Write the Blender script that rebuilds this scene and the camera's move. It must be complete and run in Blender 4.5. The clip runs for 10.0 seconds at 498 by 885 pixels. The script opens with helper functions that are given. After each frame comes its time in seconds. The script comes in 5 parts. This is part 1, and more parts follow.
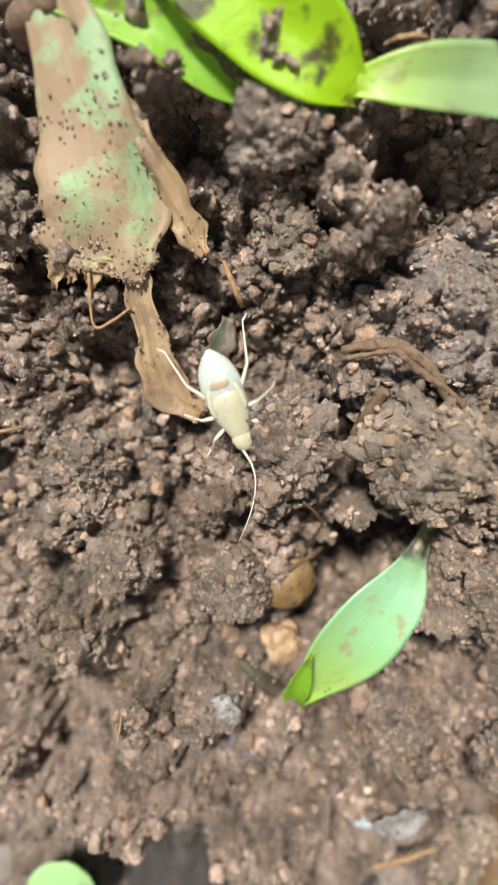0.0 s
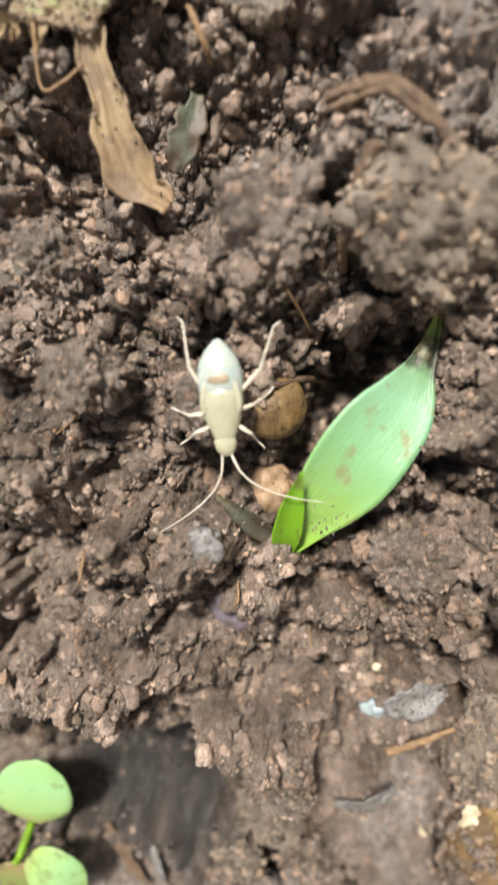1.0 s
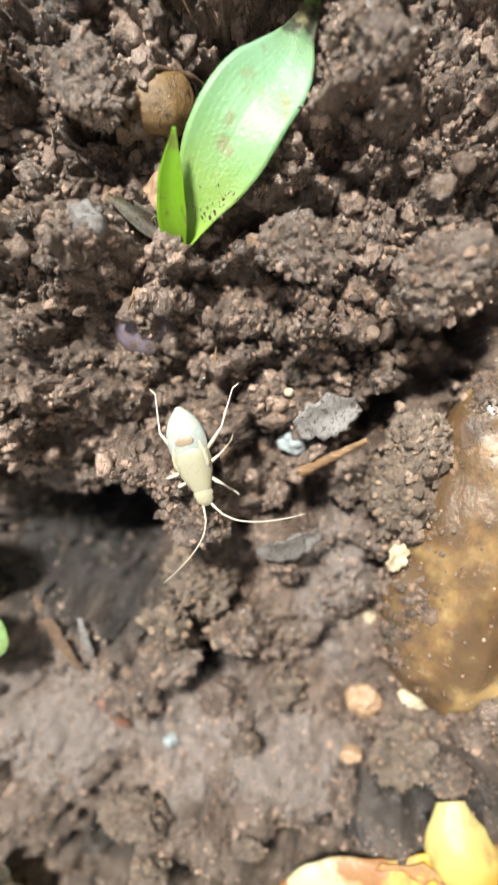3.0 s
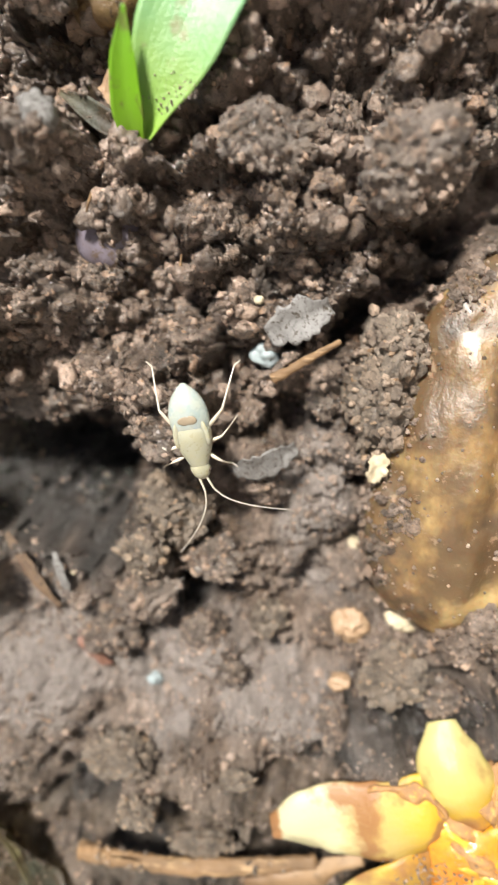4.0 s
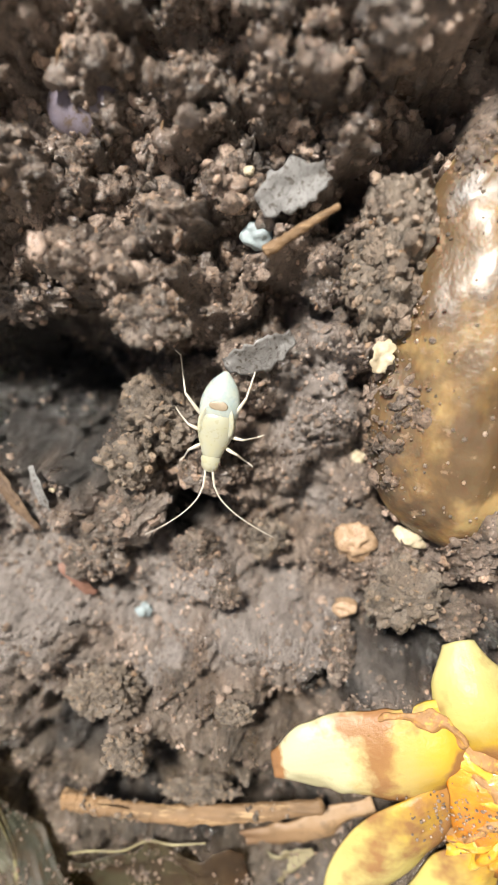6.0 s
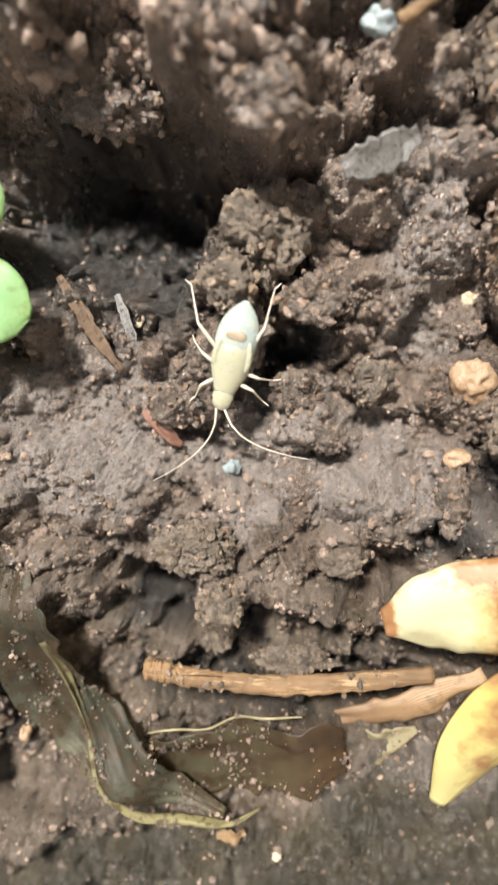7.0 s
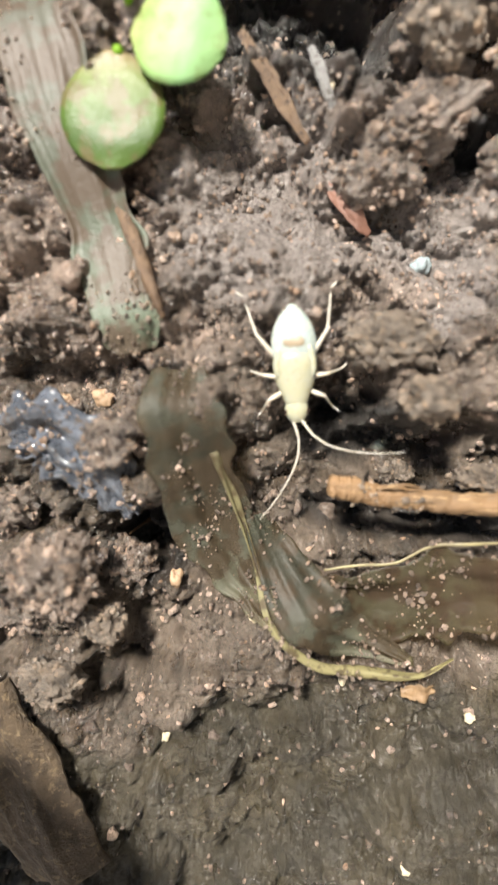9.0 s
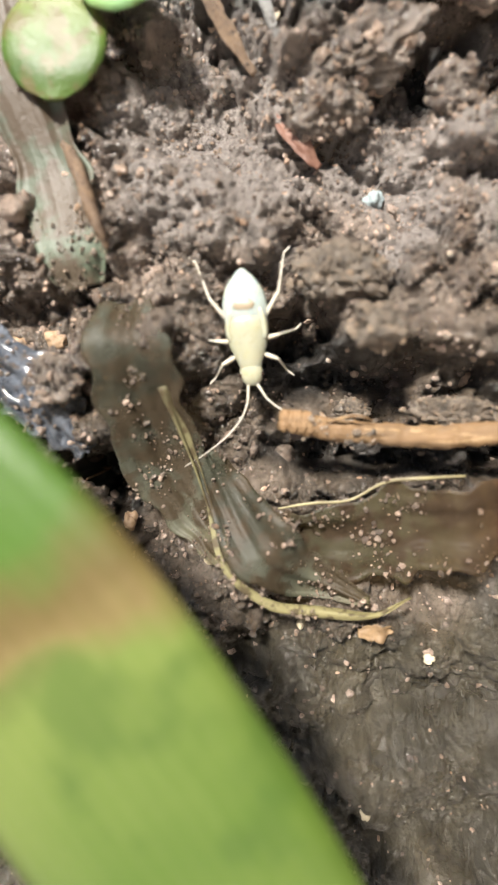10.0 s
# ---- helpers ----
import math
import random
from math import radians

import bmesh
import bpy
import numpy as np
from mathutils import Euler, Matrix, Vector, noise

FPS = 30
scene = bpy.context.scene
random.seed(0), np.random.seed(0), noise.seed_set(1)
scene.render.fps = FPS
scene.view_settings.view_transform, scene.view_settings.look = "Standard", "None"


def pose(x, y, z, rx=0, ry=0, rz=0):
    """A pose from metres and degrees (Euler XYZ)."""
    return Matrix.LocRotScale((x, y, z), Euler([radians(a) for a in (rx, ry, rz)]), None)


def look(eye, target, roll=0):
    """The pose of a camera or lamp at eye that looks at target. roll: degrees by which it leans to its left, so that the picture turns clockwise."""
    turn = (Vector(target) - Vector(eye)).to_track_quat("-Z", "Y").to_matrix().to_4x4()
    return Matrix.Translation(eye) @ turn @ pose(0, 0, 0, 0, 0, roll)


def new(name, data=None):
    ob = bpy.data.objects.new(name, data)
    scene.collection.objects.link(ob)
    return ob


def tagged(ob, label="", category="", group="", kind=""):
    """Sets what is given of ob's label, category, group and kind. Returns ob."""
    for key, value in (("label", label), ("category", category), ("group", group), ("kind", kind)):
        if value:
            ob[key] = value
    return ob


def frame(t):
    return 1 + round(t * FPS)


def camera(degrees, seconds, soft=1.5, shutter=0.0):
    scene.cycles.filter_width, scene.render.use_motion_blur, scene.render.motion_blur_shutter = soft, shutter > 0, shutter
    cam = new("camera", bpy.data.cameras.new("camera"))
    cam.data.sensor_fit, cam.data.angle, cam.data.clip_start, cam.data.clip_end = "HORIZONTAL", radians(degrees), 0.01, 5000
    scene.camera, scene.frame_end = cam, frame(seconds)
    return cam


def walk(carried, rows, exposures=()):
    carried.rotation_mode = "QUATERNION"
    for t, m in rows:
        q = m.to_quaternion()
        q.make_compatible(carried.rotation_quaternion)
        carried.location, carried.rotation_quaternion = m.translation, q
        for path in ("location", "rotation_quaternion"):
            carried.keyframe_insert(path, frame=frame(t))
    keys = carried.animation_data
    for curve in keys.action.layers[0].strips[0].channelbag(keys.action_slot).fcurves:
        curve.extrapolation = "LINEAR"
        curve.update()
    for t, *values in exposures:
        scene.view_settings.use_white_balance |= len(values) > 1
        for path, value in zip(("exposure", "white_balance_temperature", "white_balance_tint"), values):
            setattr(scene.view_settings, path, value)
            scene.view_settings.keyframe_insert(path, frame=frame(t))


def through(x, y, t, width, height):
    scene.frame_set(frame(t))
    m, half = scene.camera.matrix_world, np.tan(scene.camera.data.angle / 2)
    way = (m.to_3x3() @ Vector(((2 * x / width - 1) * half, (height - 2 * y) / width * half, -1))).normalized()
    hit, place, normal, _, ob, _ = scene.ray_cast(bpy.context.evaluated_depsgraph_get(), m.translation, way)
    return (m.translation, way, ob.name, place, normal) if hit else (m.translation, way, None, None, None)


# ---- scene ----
MM = 0.001
cam = camera(48.64, 10.0, soft=1.5, shutter=0.3)
# seconds, place of the lens in millimetres over the soil, turn in degrees
PATH = [
    (0, -2.09, 11.06, 29.60, -13.91, 0.75, 7.17),
    (0.5, -1.52, 8.98, 28.68, -13.59, 1.01, 6.48),
    (1, 0.72, -0.21, 28.20, -12.23, 1.44, 5.50),
    (1.5, 0.72, -3.07, 28.12, -11.66, 1.38, 4.97),
    (2, 0.02, -8.84, 28.70, -10.60, 1.11, 4.61),
    (2.5, 2.25, -11.48, 28.89, -9.98, 1.67, 3.81),
    (3, 9.18, -16.50, 30.47, -9.80, 4.27, 2.99),
    (3.2, 8.99, -18.02, 30.58, -9.58, 4.28, 2.61),
    (4.3, 12.72, -22.44, 29.74, -10.69, 2.87, 0.44),
    (4.5, 14.60, -23.65, 29.53, -10.40, 2.83, 0.12),
    (5, 13.28, -25.85, 29.84, -10.02, 3.16, -0.13),
    (5.2, 12.32, -26.41, 29.17, -10.00, 3.29, -0.09),
    (6.3, 9.69, -29.23, 27.96, -9.52, 3.08, 0.20),
    (6.5, 8.30, -31.36, 27.51, -9.83, 3.09, 0.27),
    (7, 5.18, -36.75, 27.43, -9.69, 2.97, 0.44),
    (7.5, 5.06, -39.32, 27.74, -9.38, 3.17, 0.50),
    (8, 0.23, -41.19, 26.95, -8.98, 2.74, 0.67),
    (8.5, -3.55, -44.41, 26.48, -8.42, 2.50, 0.76),
    (9, -4.58, -48.43, 25.85, -7.72, 2.26, 0.75),
    (9.5, -3.00, -51.24, 25.74, -7.38, 2.74, 0.47),
    (10, -1.88, -51.63, 25.83, -7.37, 2.93, 0.04),
]
# the lens opens slowly as the walk leaves the bright bank: seconds, stops
EXPOSURES = [(0, 0.98), (0.6, 0.9), (1.2, 0.95), (3, 1.1), (5, 0.98), (6.5, 1.05), (8, 1.2), (9, 1.3), (10, 1.36)]
walk(cam, [(t, pose(x * MM, y * MM, z * MM, rx, ry, rz)) for t, x, y, z, rx, ry, rz in PATH], EXPOSURES)
cam.data.dof.use_dof = True
cam.data.dof.focus_distance = 0.0285
cam.data.dof.aperture_fstop = 32.0

# ---- light: hazy daylight from beyond the upper edge of the plot ----
SUN_EL, SUN_AZ = 50.0, -22.0
world = bpy.data.worlds.new("world")
scene.world = world
world.use_nodes = True
sky = world.node_tree.nodes.new("ShaderNodeTexSky")
sky.sky_type = "NISHITA"
sky.sun_disc = False
sky.sun_elevation, sky.sun_rotation = radians(SUN_EL), radians(SUN_AZ)
world.node_tree.links.new(sky.outputs[0], world.node_tree.nodes["Background"].inputs[0])
world.node_tree.nodes["Background"].inputs[1].default_value = 0.035
sun = new("sun", bpy.data.lights.new("sun", "SUN"))
sun.data.energy, sun.data.angle, sun.data.color = 5.0, radians(9), (1.0, 0.95, 0.87)
sun_way = Vector((math.sin(radians(SUN_AZ)) * math.cos(radians(SUN_EL)), math.cos(radians(SUN_AZ)) * math.cos(radians(SUN_EL)), math.sin(radians(SUN_EL))))
sun.matrix_world = look(sun_way, (0, 0, 0))


# ---- numbers: noise on arrays ----
def hashed(ix, iy, iz, seed):
    h = (ix.astype(np.int64) * 374761393 + iy.astype(np.int64) * 668265263 + iz.astype(np.int64) * 2147483647 + seed * 1274126177) & 0xFFFFFFFF
    h = ((h ^ (h >> 13)) * 1274126177) & 0xFFFFFFFF
    h = ((h ^ (h >> 15)) * 2246822519) & 0xFFFFFFFF
    return ((h ^ (h >> 16)) & 0xFFFFFF) / float(0xFFFFFF)


def vnoise(x, y, z, seed=0):
    """Smooth value noise, -1 to 1."""
    ix, iy, iz = np.floor(x), np.floor(y), np.floor(z)
    fx, fy, fz = x - ix, y - iy, z - iz
    fx, fy, fz = fx * fx * (3 - 2 * fx), fy * fy * (3 - 2 * fy), fz * fz * (3 - 2 * fz)
    total = 0.0
    for dx in (0, 1):
        for dy in (0, 1):
            for dz in (0, 1):
                w = (fx if dx else 1 - fx) * (fy if dy else 1 - fy) * (fz if dz else 1 - fz)
                total = total + w * hashed(ix + dx, iy + dy, iz + dz, seed)
    return total * 2 - 1


def fbm(x, y, z, octaves=4, seed=0, gain=0.5):
    total, amp = 0.0, 1.0
    for n in range(octaves):
        total = total + amp * vnoise(x * 2**n, y * 2**n, z * 2**n, seed + n)
        amp *= gain
    return total


def flat_noise(x, y, size, seed=0):
    return vnoise(x / size, y / size, np.zeros_like(x), seed)


def lumps(x, y, size, seed, share=1.0):
    """Height of half-round crumbs of about that size, packed at random; 0 between them."""
    u, v = x / size, y / size
    iu, iv = np.floor(u), np.floor(v)
    zero = np.zeros_like(iu)
    best = np.zeros_like(u)
    for dx in (-1, 0, 1):
        for dy in (-1, 0, 1):
            cx, cy = iu + dx, iv + dy
            px, py = cx + hashed(cx, cy, zero, seed), cy + hashed(cx, cy, zero, seed + 1)
            r = 0.38 + 0.42 * hashed(cx, cy, zero, seed + 2)
            a = hashed(cx, cy, zero, seed + 3) * 3.14
            ex = 0.7 + 0.6 * hashed(cx, cy, zero, seed + 4)
            du, dv = u - px, v - py
            p, q = (du * np.cos(a) + dv * np.sin(a)) * ex, (dv * np.cos(a) - du * np.sin(a)) / ex
            h = np.sqrt(np.maximum(0, r * r - p * p - q * q)) * (hashed(cx, cy, zero, seed + 5) < share)
            best = np.maximum(best, h)
    return best * size


def step(a, b, v):
    t = np.clip((v - a) / (b - a), 0, 1)
    return t * t * (3 - 2 * t)


def oval(x, y, cx, cy, rx, ry, turn):
    c, s = math.cos(radians(turn)), math.sin(radians(turn))
    p, q = ((x - cx) * c + (y - cy) * s) / rx, ((y - cy) * c - (x - cx) * s) / ry
    return p * p + q * q


# ---- the lie of the soil, in millimetres ----
# edge of the crumbly bank: x, y
EDGE_X = [-60, -12, -6, 0, 6, 9, 12, 15, 20, 27, 60]
EDGE_Y = [-21, -24, -24.3, -24.3, -25.2, -24.2, -22.0, -19.0, -13.5, -8, 20]
# holes and cracks: x, y, half length, half width, turn, depth
HOLES_BANK = [
    (-11.6, 10.9, 2.0, 1.2, 0, 3), (0.2, 15.7, 0.9, 1.5, 0, 4), (4.4, 18.3, 2.3, 1.6, -20, 4), (-2.8, 10.4, 0.9, 0.9, 0, 2.5),
    (2.4, 5.9, 0.9, 1.0, 0, 3), (4.8, -3.0, 1.6, 1.2, -30, 2), (6.4, -0.8, 2.6, 1.3, 10, 3.2), (-15.0, 5.3, 1.9, 1.3, 0, 2),
    (-9.2, 7.1, 2.2, 1.5, 0, 2.6), (-4.6, 1.0, 0.9, 1.4, 0, 1.5), (4.6, 13.6, 0.9, 0.6, 0, 1.5), (-16.5, -21.6, 2.0, 1.3, 0, 2),
    (3.4, 4.4, 0.7, 2.0, 0, 2.5), (-4.9, 14.9, 1.0, 1.4, 0, 2.4), (-6.5, 19.0, 1.2, 0.8, 0, 2.0),
]
HOLES_SHOOT = [
    (-1.9, -5.8, 1.1, 1.1, 0, 3), (11.0, -6.1, 1.3, 1.3, 0, 3), (7.1, -10.2, 1.5, 1.2, -20, 2.5), (-6.9, -8.8, 1.0, 1.3, 0, 2),
    (5.0, -0.6, 0.9, 0.9, 0, 2.5), (4.0, -2.6, 0.7, 0.7, 0, 2.5), (-2.5, -30.8, 3.4, 3.6, 0, 2.6), (13.7, -20.0, 1.4, 1.8, 0, 3),
    (-12.1, -26.8, 2.3, 1.0, 0, 1.5), (-1.5, -27.2, 5.0, 2.3, 0, 4.6), (17.4, -16.9, 4.5, 1.7, 42, 4.5), (22.6, -12.0, 4.5, 1.8, 42, 5), (15.0, -19.6, 1.4, 1.4, 0, 3),
    (11.8, -25.3, 1.1, 2.3, 0, 2), (6.3, -36.9, 1.5, 1.2, 0, 2),
]
HOLES_LOW = [
    (20.2, -44.0, 2.1, 2.1, 0, 1.5), (22.2, -40.7, 2.1, 1.0, 0, 1.5), (5.7, -53.1, 7.2, 1.3, 0, 1.5), (5.0, -32.7, 1.3, 0.7, 30, 2),
    (5.6, -38.5, 1.5, 1.8, 0, 1.8), (-0.8, -49.7, 1.3, 1.9, 0, 2), (14.3, -46.3, 0.7, 1.5, 0, 2), (4.3, -51.7, 1.9, 1.3, 0, 1.2),
    (9.4, -56.4, 5.0, 0.8, 0, 1.5), (-10.7, -57.5, 1.7, 1.4, 0, 3), (-12.4, -53.9, 0.6, 1.7, 30, 2), (-1.1, -49.5, 1.7, 1.7, 0, 2),
    (-12.8, -63.4, 1.2, 1.2, 0, 2), (-16.5, -55.7, 1.5, 0.4, -20, 2), (3.0, -56.3, 1.7, 0.7, 0, 1.5), (-4.3, -36.8, 0.7, 0.7, 0, 1.5),
]
# smooth rises: x, y, half length, half width, turn, height
RISES = [
    (10.0, -44.5, 7.0, 4.5, -15, 0.7), (-4.0, -44.5, 4.5, 4.0, 30, 0.9), (9.6, 11.8, 5.5, 5.5, 0, 1.5), (-11.4, 14.5, 5.0, 5.0, 20, -1.3),
    (0.5, -25.0, 9.0, 3.0, 0, 1.0), (-1.0, -2.0, 4.0, 4.5, 0, 0.8), (13.0, -31.5, 2.6, 6.0, 0, 0.7), (-14.5, -58.5, 3.6, 3.0, 0, 1.2),
    (7.5, -74.0, 9.0, 6.0, 20, 0.8), (-12.0, -46.0, 3.0, 3.0, 0, 0.6), (6.0, -4.7, 7.5, 2.6, 62, -2.4), (3.2, -11.6, 2.6, 2.2, 0, -1.8), (5.2, -8.2, 4.5, 2.8, 60, -1.7), (8.8, -1.6, 3.2, 2.2, 62, -1.4), (5.6, -36.6, 2.2, 1.6, 30, -1.6), (9.0, -41.5, 3.0, 1.0, 20, -1.0),
    (0.0, -15.0, 11.0, 9.5, 0, 1.3), (15.0, -38.5, 8.0, 7.5, 0, -1.9), (1.5, -39.0, 10.0, 6.5, 0, -1.2), (5.0, -68.0, 9.0, 6.5, 0, 0.9), (6.0, -55.6, 9.5, 1.7, 0, -2.4), (-0.5, -51.4, 4.0, 1.8, 0, -1.6), (21.5, -43.6, 6.0, 3.0, 0, -1.0), (-6.0, -8.5, 4.5, 4.5, 0, 1.3), (9.5, -47.5, 4.5, 3.0, 0, -1.2), (-3.0, -29.4, 7.0, 4.6, 0, -3.8),
]


def bank(x, y):
    """1 on the crumbly bank, 0 on the wet silt below it."""
    d = y - np.interp(x, EDGE_X, EDGE_Y) + 0.9 * flat_noise(x, y, 2.3, 5) + 0.4 * flat_noise(x, y, 0.9, 6)
    return step(-1.0, 0.8, d)


def silt(x, y):
    """1 where fine pale silt lies smooth, with sky sheen painted in."""
    m = 0.0
    for cx, cy, rx, ry, turn in ((9.0, 12.2, 5.0, 5.0, 15), (13.2, -31.5, 2.6, 6.5, 0), (10.5, -43.5, 7.0, 4.0, -15), (-4.5, -41.5, 6.0, 5.5, 30), (4.0, -41.5, 5.0, 5.5, 0), (14.0, -63.5, 5.5, 5.5, 30)):
        m = np.maximum(m, 1 - step(0.3, 1.3, oval(x, y, cx, cy, rx, ry, turn) + 0.7 * flat_noise(x, y, 1.6, 11)))
    return m


# black wet dips, shade painted in: x, y, half length, half width, turn
SHADED_DIPS = [(-3.6, -30.5, 6.8, 6.2, 10), (21.5, -43.6, 6.5, 3.0, 0), (6.0, -55.7, 10.0, 1.4, 0), (-0.5, -51.4, 4.0, 1.6, 0), (5.6, -37.0, 2.6, 1.5, 30), (-10.8, -58.2, 2.4, 2.2, 0), (14.0, -46.6, 2.0, 1.6, 0)]


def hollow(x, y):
    """1 on the wet floor of the dips, where shade is painted black."""
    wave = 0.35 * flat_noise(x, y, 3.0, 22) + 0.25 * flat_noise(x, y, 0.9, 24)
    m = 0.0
    for cx, cy, rx, ry, turn in SHADED_DIPS:
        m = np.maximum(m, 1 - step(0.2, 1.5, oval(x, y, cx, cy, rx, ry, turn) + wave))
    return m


def mud(x, y):
    """1 on the dark, wet, fibrous floor and wherever shade is painted on it."""
    return np.maximum(0.9 * hollow(x, y), low_mud(x, y))


def low_mud(x, y):
    # the floor short of the mud is painted darker, standing in for shade
    dimmed = 0.55 * (1 - step(-53, -43, y + 1.5 * flat_noise(x, y, 3.0, 23)))
    return np.maximum(dimmed, 1 - step(-65.5, -61.5, y + 1.2 * flat_noise(x, y, 4.0, 21) - 3.0 * step(6, 12, x) + 4.0 * step(-6, -12, x)))


def outlying(x, y):
    """1 far from the patch, where the soil lies even."""
    return step(60, 160, np.maximum(np.abs(x - 4), np.abs(y + 25)))


def soil_height(x, y):
    b, s, m = bank(x, y), silt(x, y), mud(x, y)
    far = outlying(x, y)
    b = b + (0.5 - b) * far
    wx, wy = x + 0.35 * flat_noise(x, y, 1.3, 31), y + 0.35 * flat_noise(x, y, 1.3, 32)
    ox, oy = x + 0.9 * flat_noise(x, y, 1.5, 33) + 0.4 * flat_noise(x, y, 0.6, 35), y + 0.9 * flat_noise(x, y, 1.5, 34) + 0.4 * flat_noise(x, y, 0.6, 36)
    z = (1 - b) * (-3.1 + 1.6 * step(-29, -40, y)) - b * 1.3
    z = z + 0.7 * flat_noise(x, y, 7.0, 1) + 0.55 * flat_noise(x, y, 3.1, 2)
    for cx, cy, rx, ry, turn, h in RISES:
        z = z + h * (1 - step(0.1, 1.2, oval(x, y, cx, cy, rx, ry, turn)))
    for cx, cy, rx, ry, turn, d in HOLES_BANK + HOLES_SHOOT + HOLES_LOW:
        z = z - d * (1 - step(0.1, 1.6, oval(ox, oy, cx, cy, rx, ry, turn)))
    rough = (0.8 + 0.2 * b) * (1 - 0.3 * s) * (1 - 0.4 * low_mud(x, y)) * (1 + 0.15 * hollow(x, y))
    mid = step(-0.35, 0.35, flat_noise(x, y, 2.6, 51))
    jx, jy = x + 0.22 * flat_noise(x, y, 0.45, 37) + 0.5 * flat_noise(x, y, 1.4, 39), y + 0.22 * flat_noise(x, y, 0.45, 38) + 0.5 * flat_noise(x, y, 1.4, 40)
    z = z + rough * (1 - 0.22 * s) * (1.0 * lumps(jx, jy, 4.4, 65, 0.5) + 1.25 * lumps(jx, jy, 2.3, 61, 0.55) + 1.05 * lumps(jx, jy, 1.1, 71, 0.7) * (0.35 + 0.65 * mid) + 0.95 * b * lumps(jx, jy, 0.62, 75, 0.7)) - 1.45 * rough * (1 - 0.22 * s)
    for size, amp, seed in ((1.5, 0.55, 201), (0.75, 0.5, 202), (0.4, 0.4, 203), (0.23, 0.26, 204)):
        z = z + (0.25 + 0.75 * rough) * amp * np.abs(flat_noise(wx + seed, wy, size, seed)) ** 0.8
    ridge = 1 - np.abs(flat_noise(x * 1.2 + 0.5 * y, y * 0.55, 0.55, 111))
    return z - 0.35 + 0.10 * m * ridge


# ---- materials ----
def nodes_of(name):
    m = bpy.data.materials.new(name)
    m.use_nodes = True
    return m, m.node_tree, m.node_tree.nodes["Principled BSDF"]


def node(tree, kind, **values):
    n = tree.nodes.new(kind)
    for key, value in values.items():
        n.inputs[key].default_value = value
    return n


def noise_node(tree, size, detail=5.0, rough=0.6, where=None):
    """A noise whose features are about size millimetres."""
    n = node(tree, "ShaderNodeTexNoise", Scale=1000.0 / size, Detail=detail, Roughness=rough)
    tree.links.new(where or tree.nodes.new("ShaderNodeTexCoord").outputs["Object"], n.inputs["Vector"])
    return n.outputs["Fac"]


def ramp(tree, fac, stops):
    r = tree.nodes.new("ShaderNodeValToRGB")
    r.color_ramp.elements[0].position, r.color_ramp.elements[1].position = stops[0][0], stops[-1][0]
    r.color_ramp.elements[0].color, r.color_ramp.elements[1].color = (*stops[0][1], 1), (*stops[-1][1], 1)
    for at, colour in stops[1:-1]:
        r.color_ramp.elements.new(at).color = (*colour, 1)
    tree.links.new(fac, r.inputs[0])
    return r.outputs[0]


def mix(tree, fac, a, b, how="MIX"):
    n = tree.nodes.new("ShaderNodeMix")
    n.data_type, n.blend_type = "RGBA", how
    for socket, value in ((n.inputs[0], fac), (n.inputs[6], a), (n.inputs[7], b)):
        if isinstance(value, bpy.types.NodeSocket):
            tree.links.new(value, socket)
        else:
            socket.default_value = value if isinstance(value, float) else (*value, 1)
    return n.outputs[2]


def relief(tree, shader, height, depth, strength=0.8, base=None):
    """depth in millimetres."""
    b = node(tree, "ShaderNodeBump", Strength=strength, Distance=depth * MM)
    tree.links.new(height, b.inputs["Height"])
    if base:
        tree.links.new(base, b.inputs["Normal"])
    tree.links.new(b.outputs[0], shader.inputs["Normal"])
    return b.outputs[0]


def attribute(tree, name):
    a = tree.nodes.new("ShaderNodeAttribute")
    a.attribute_name = name
    return a


def between(tree, fac, low, high):
    n = node(tree, "ShaderNodeMapRange")
    n.inputs[3].default_value, n.inputs[4].default_value = low, high
    tree.links.new(fac, n.inputs[0])
    return n.outputs[0]


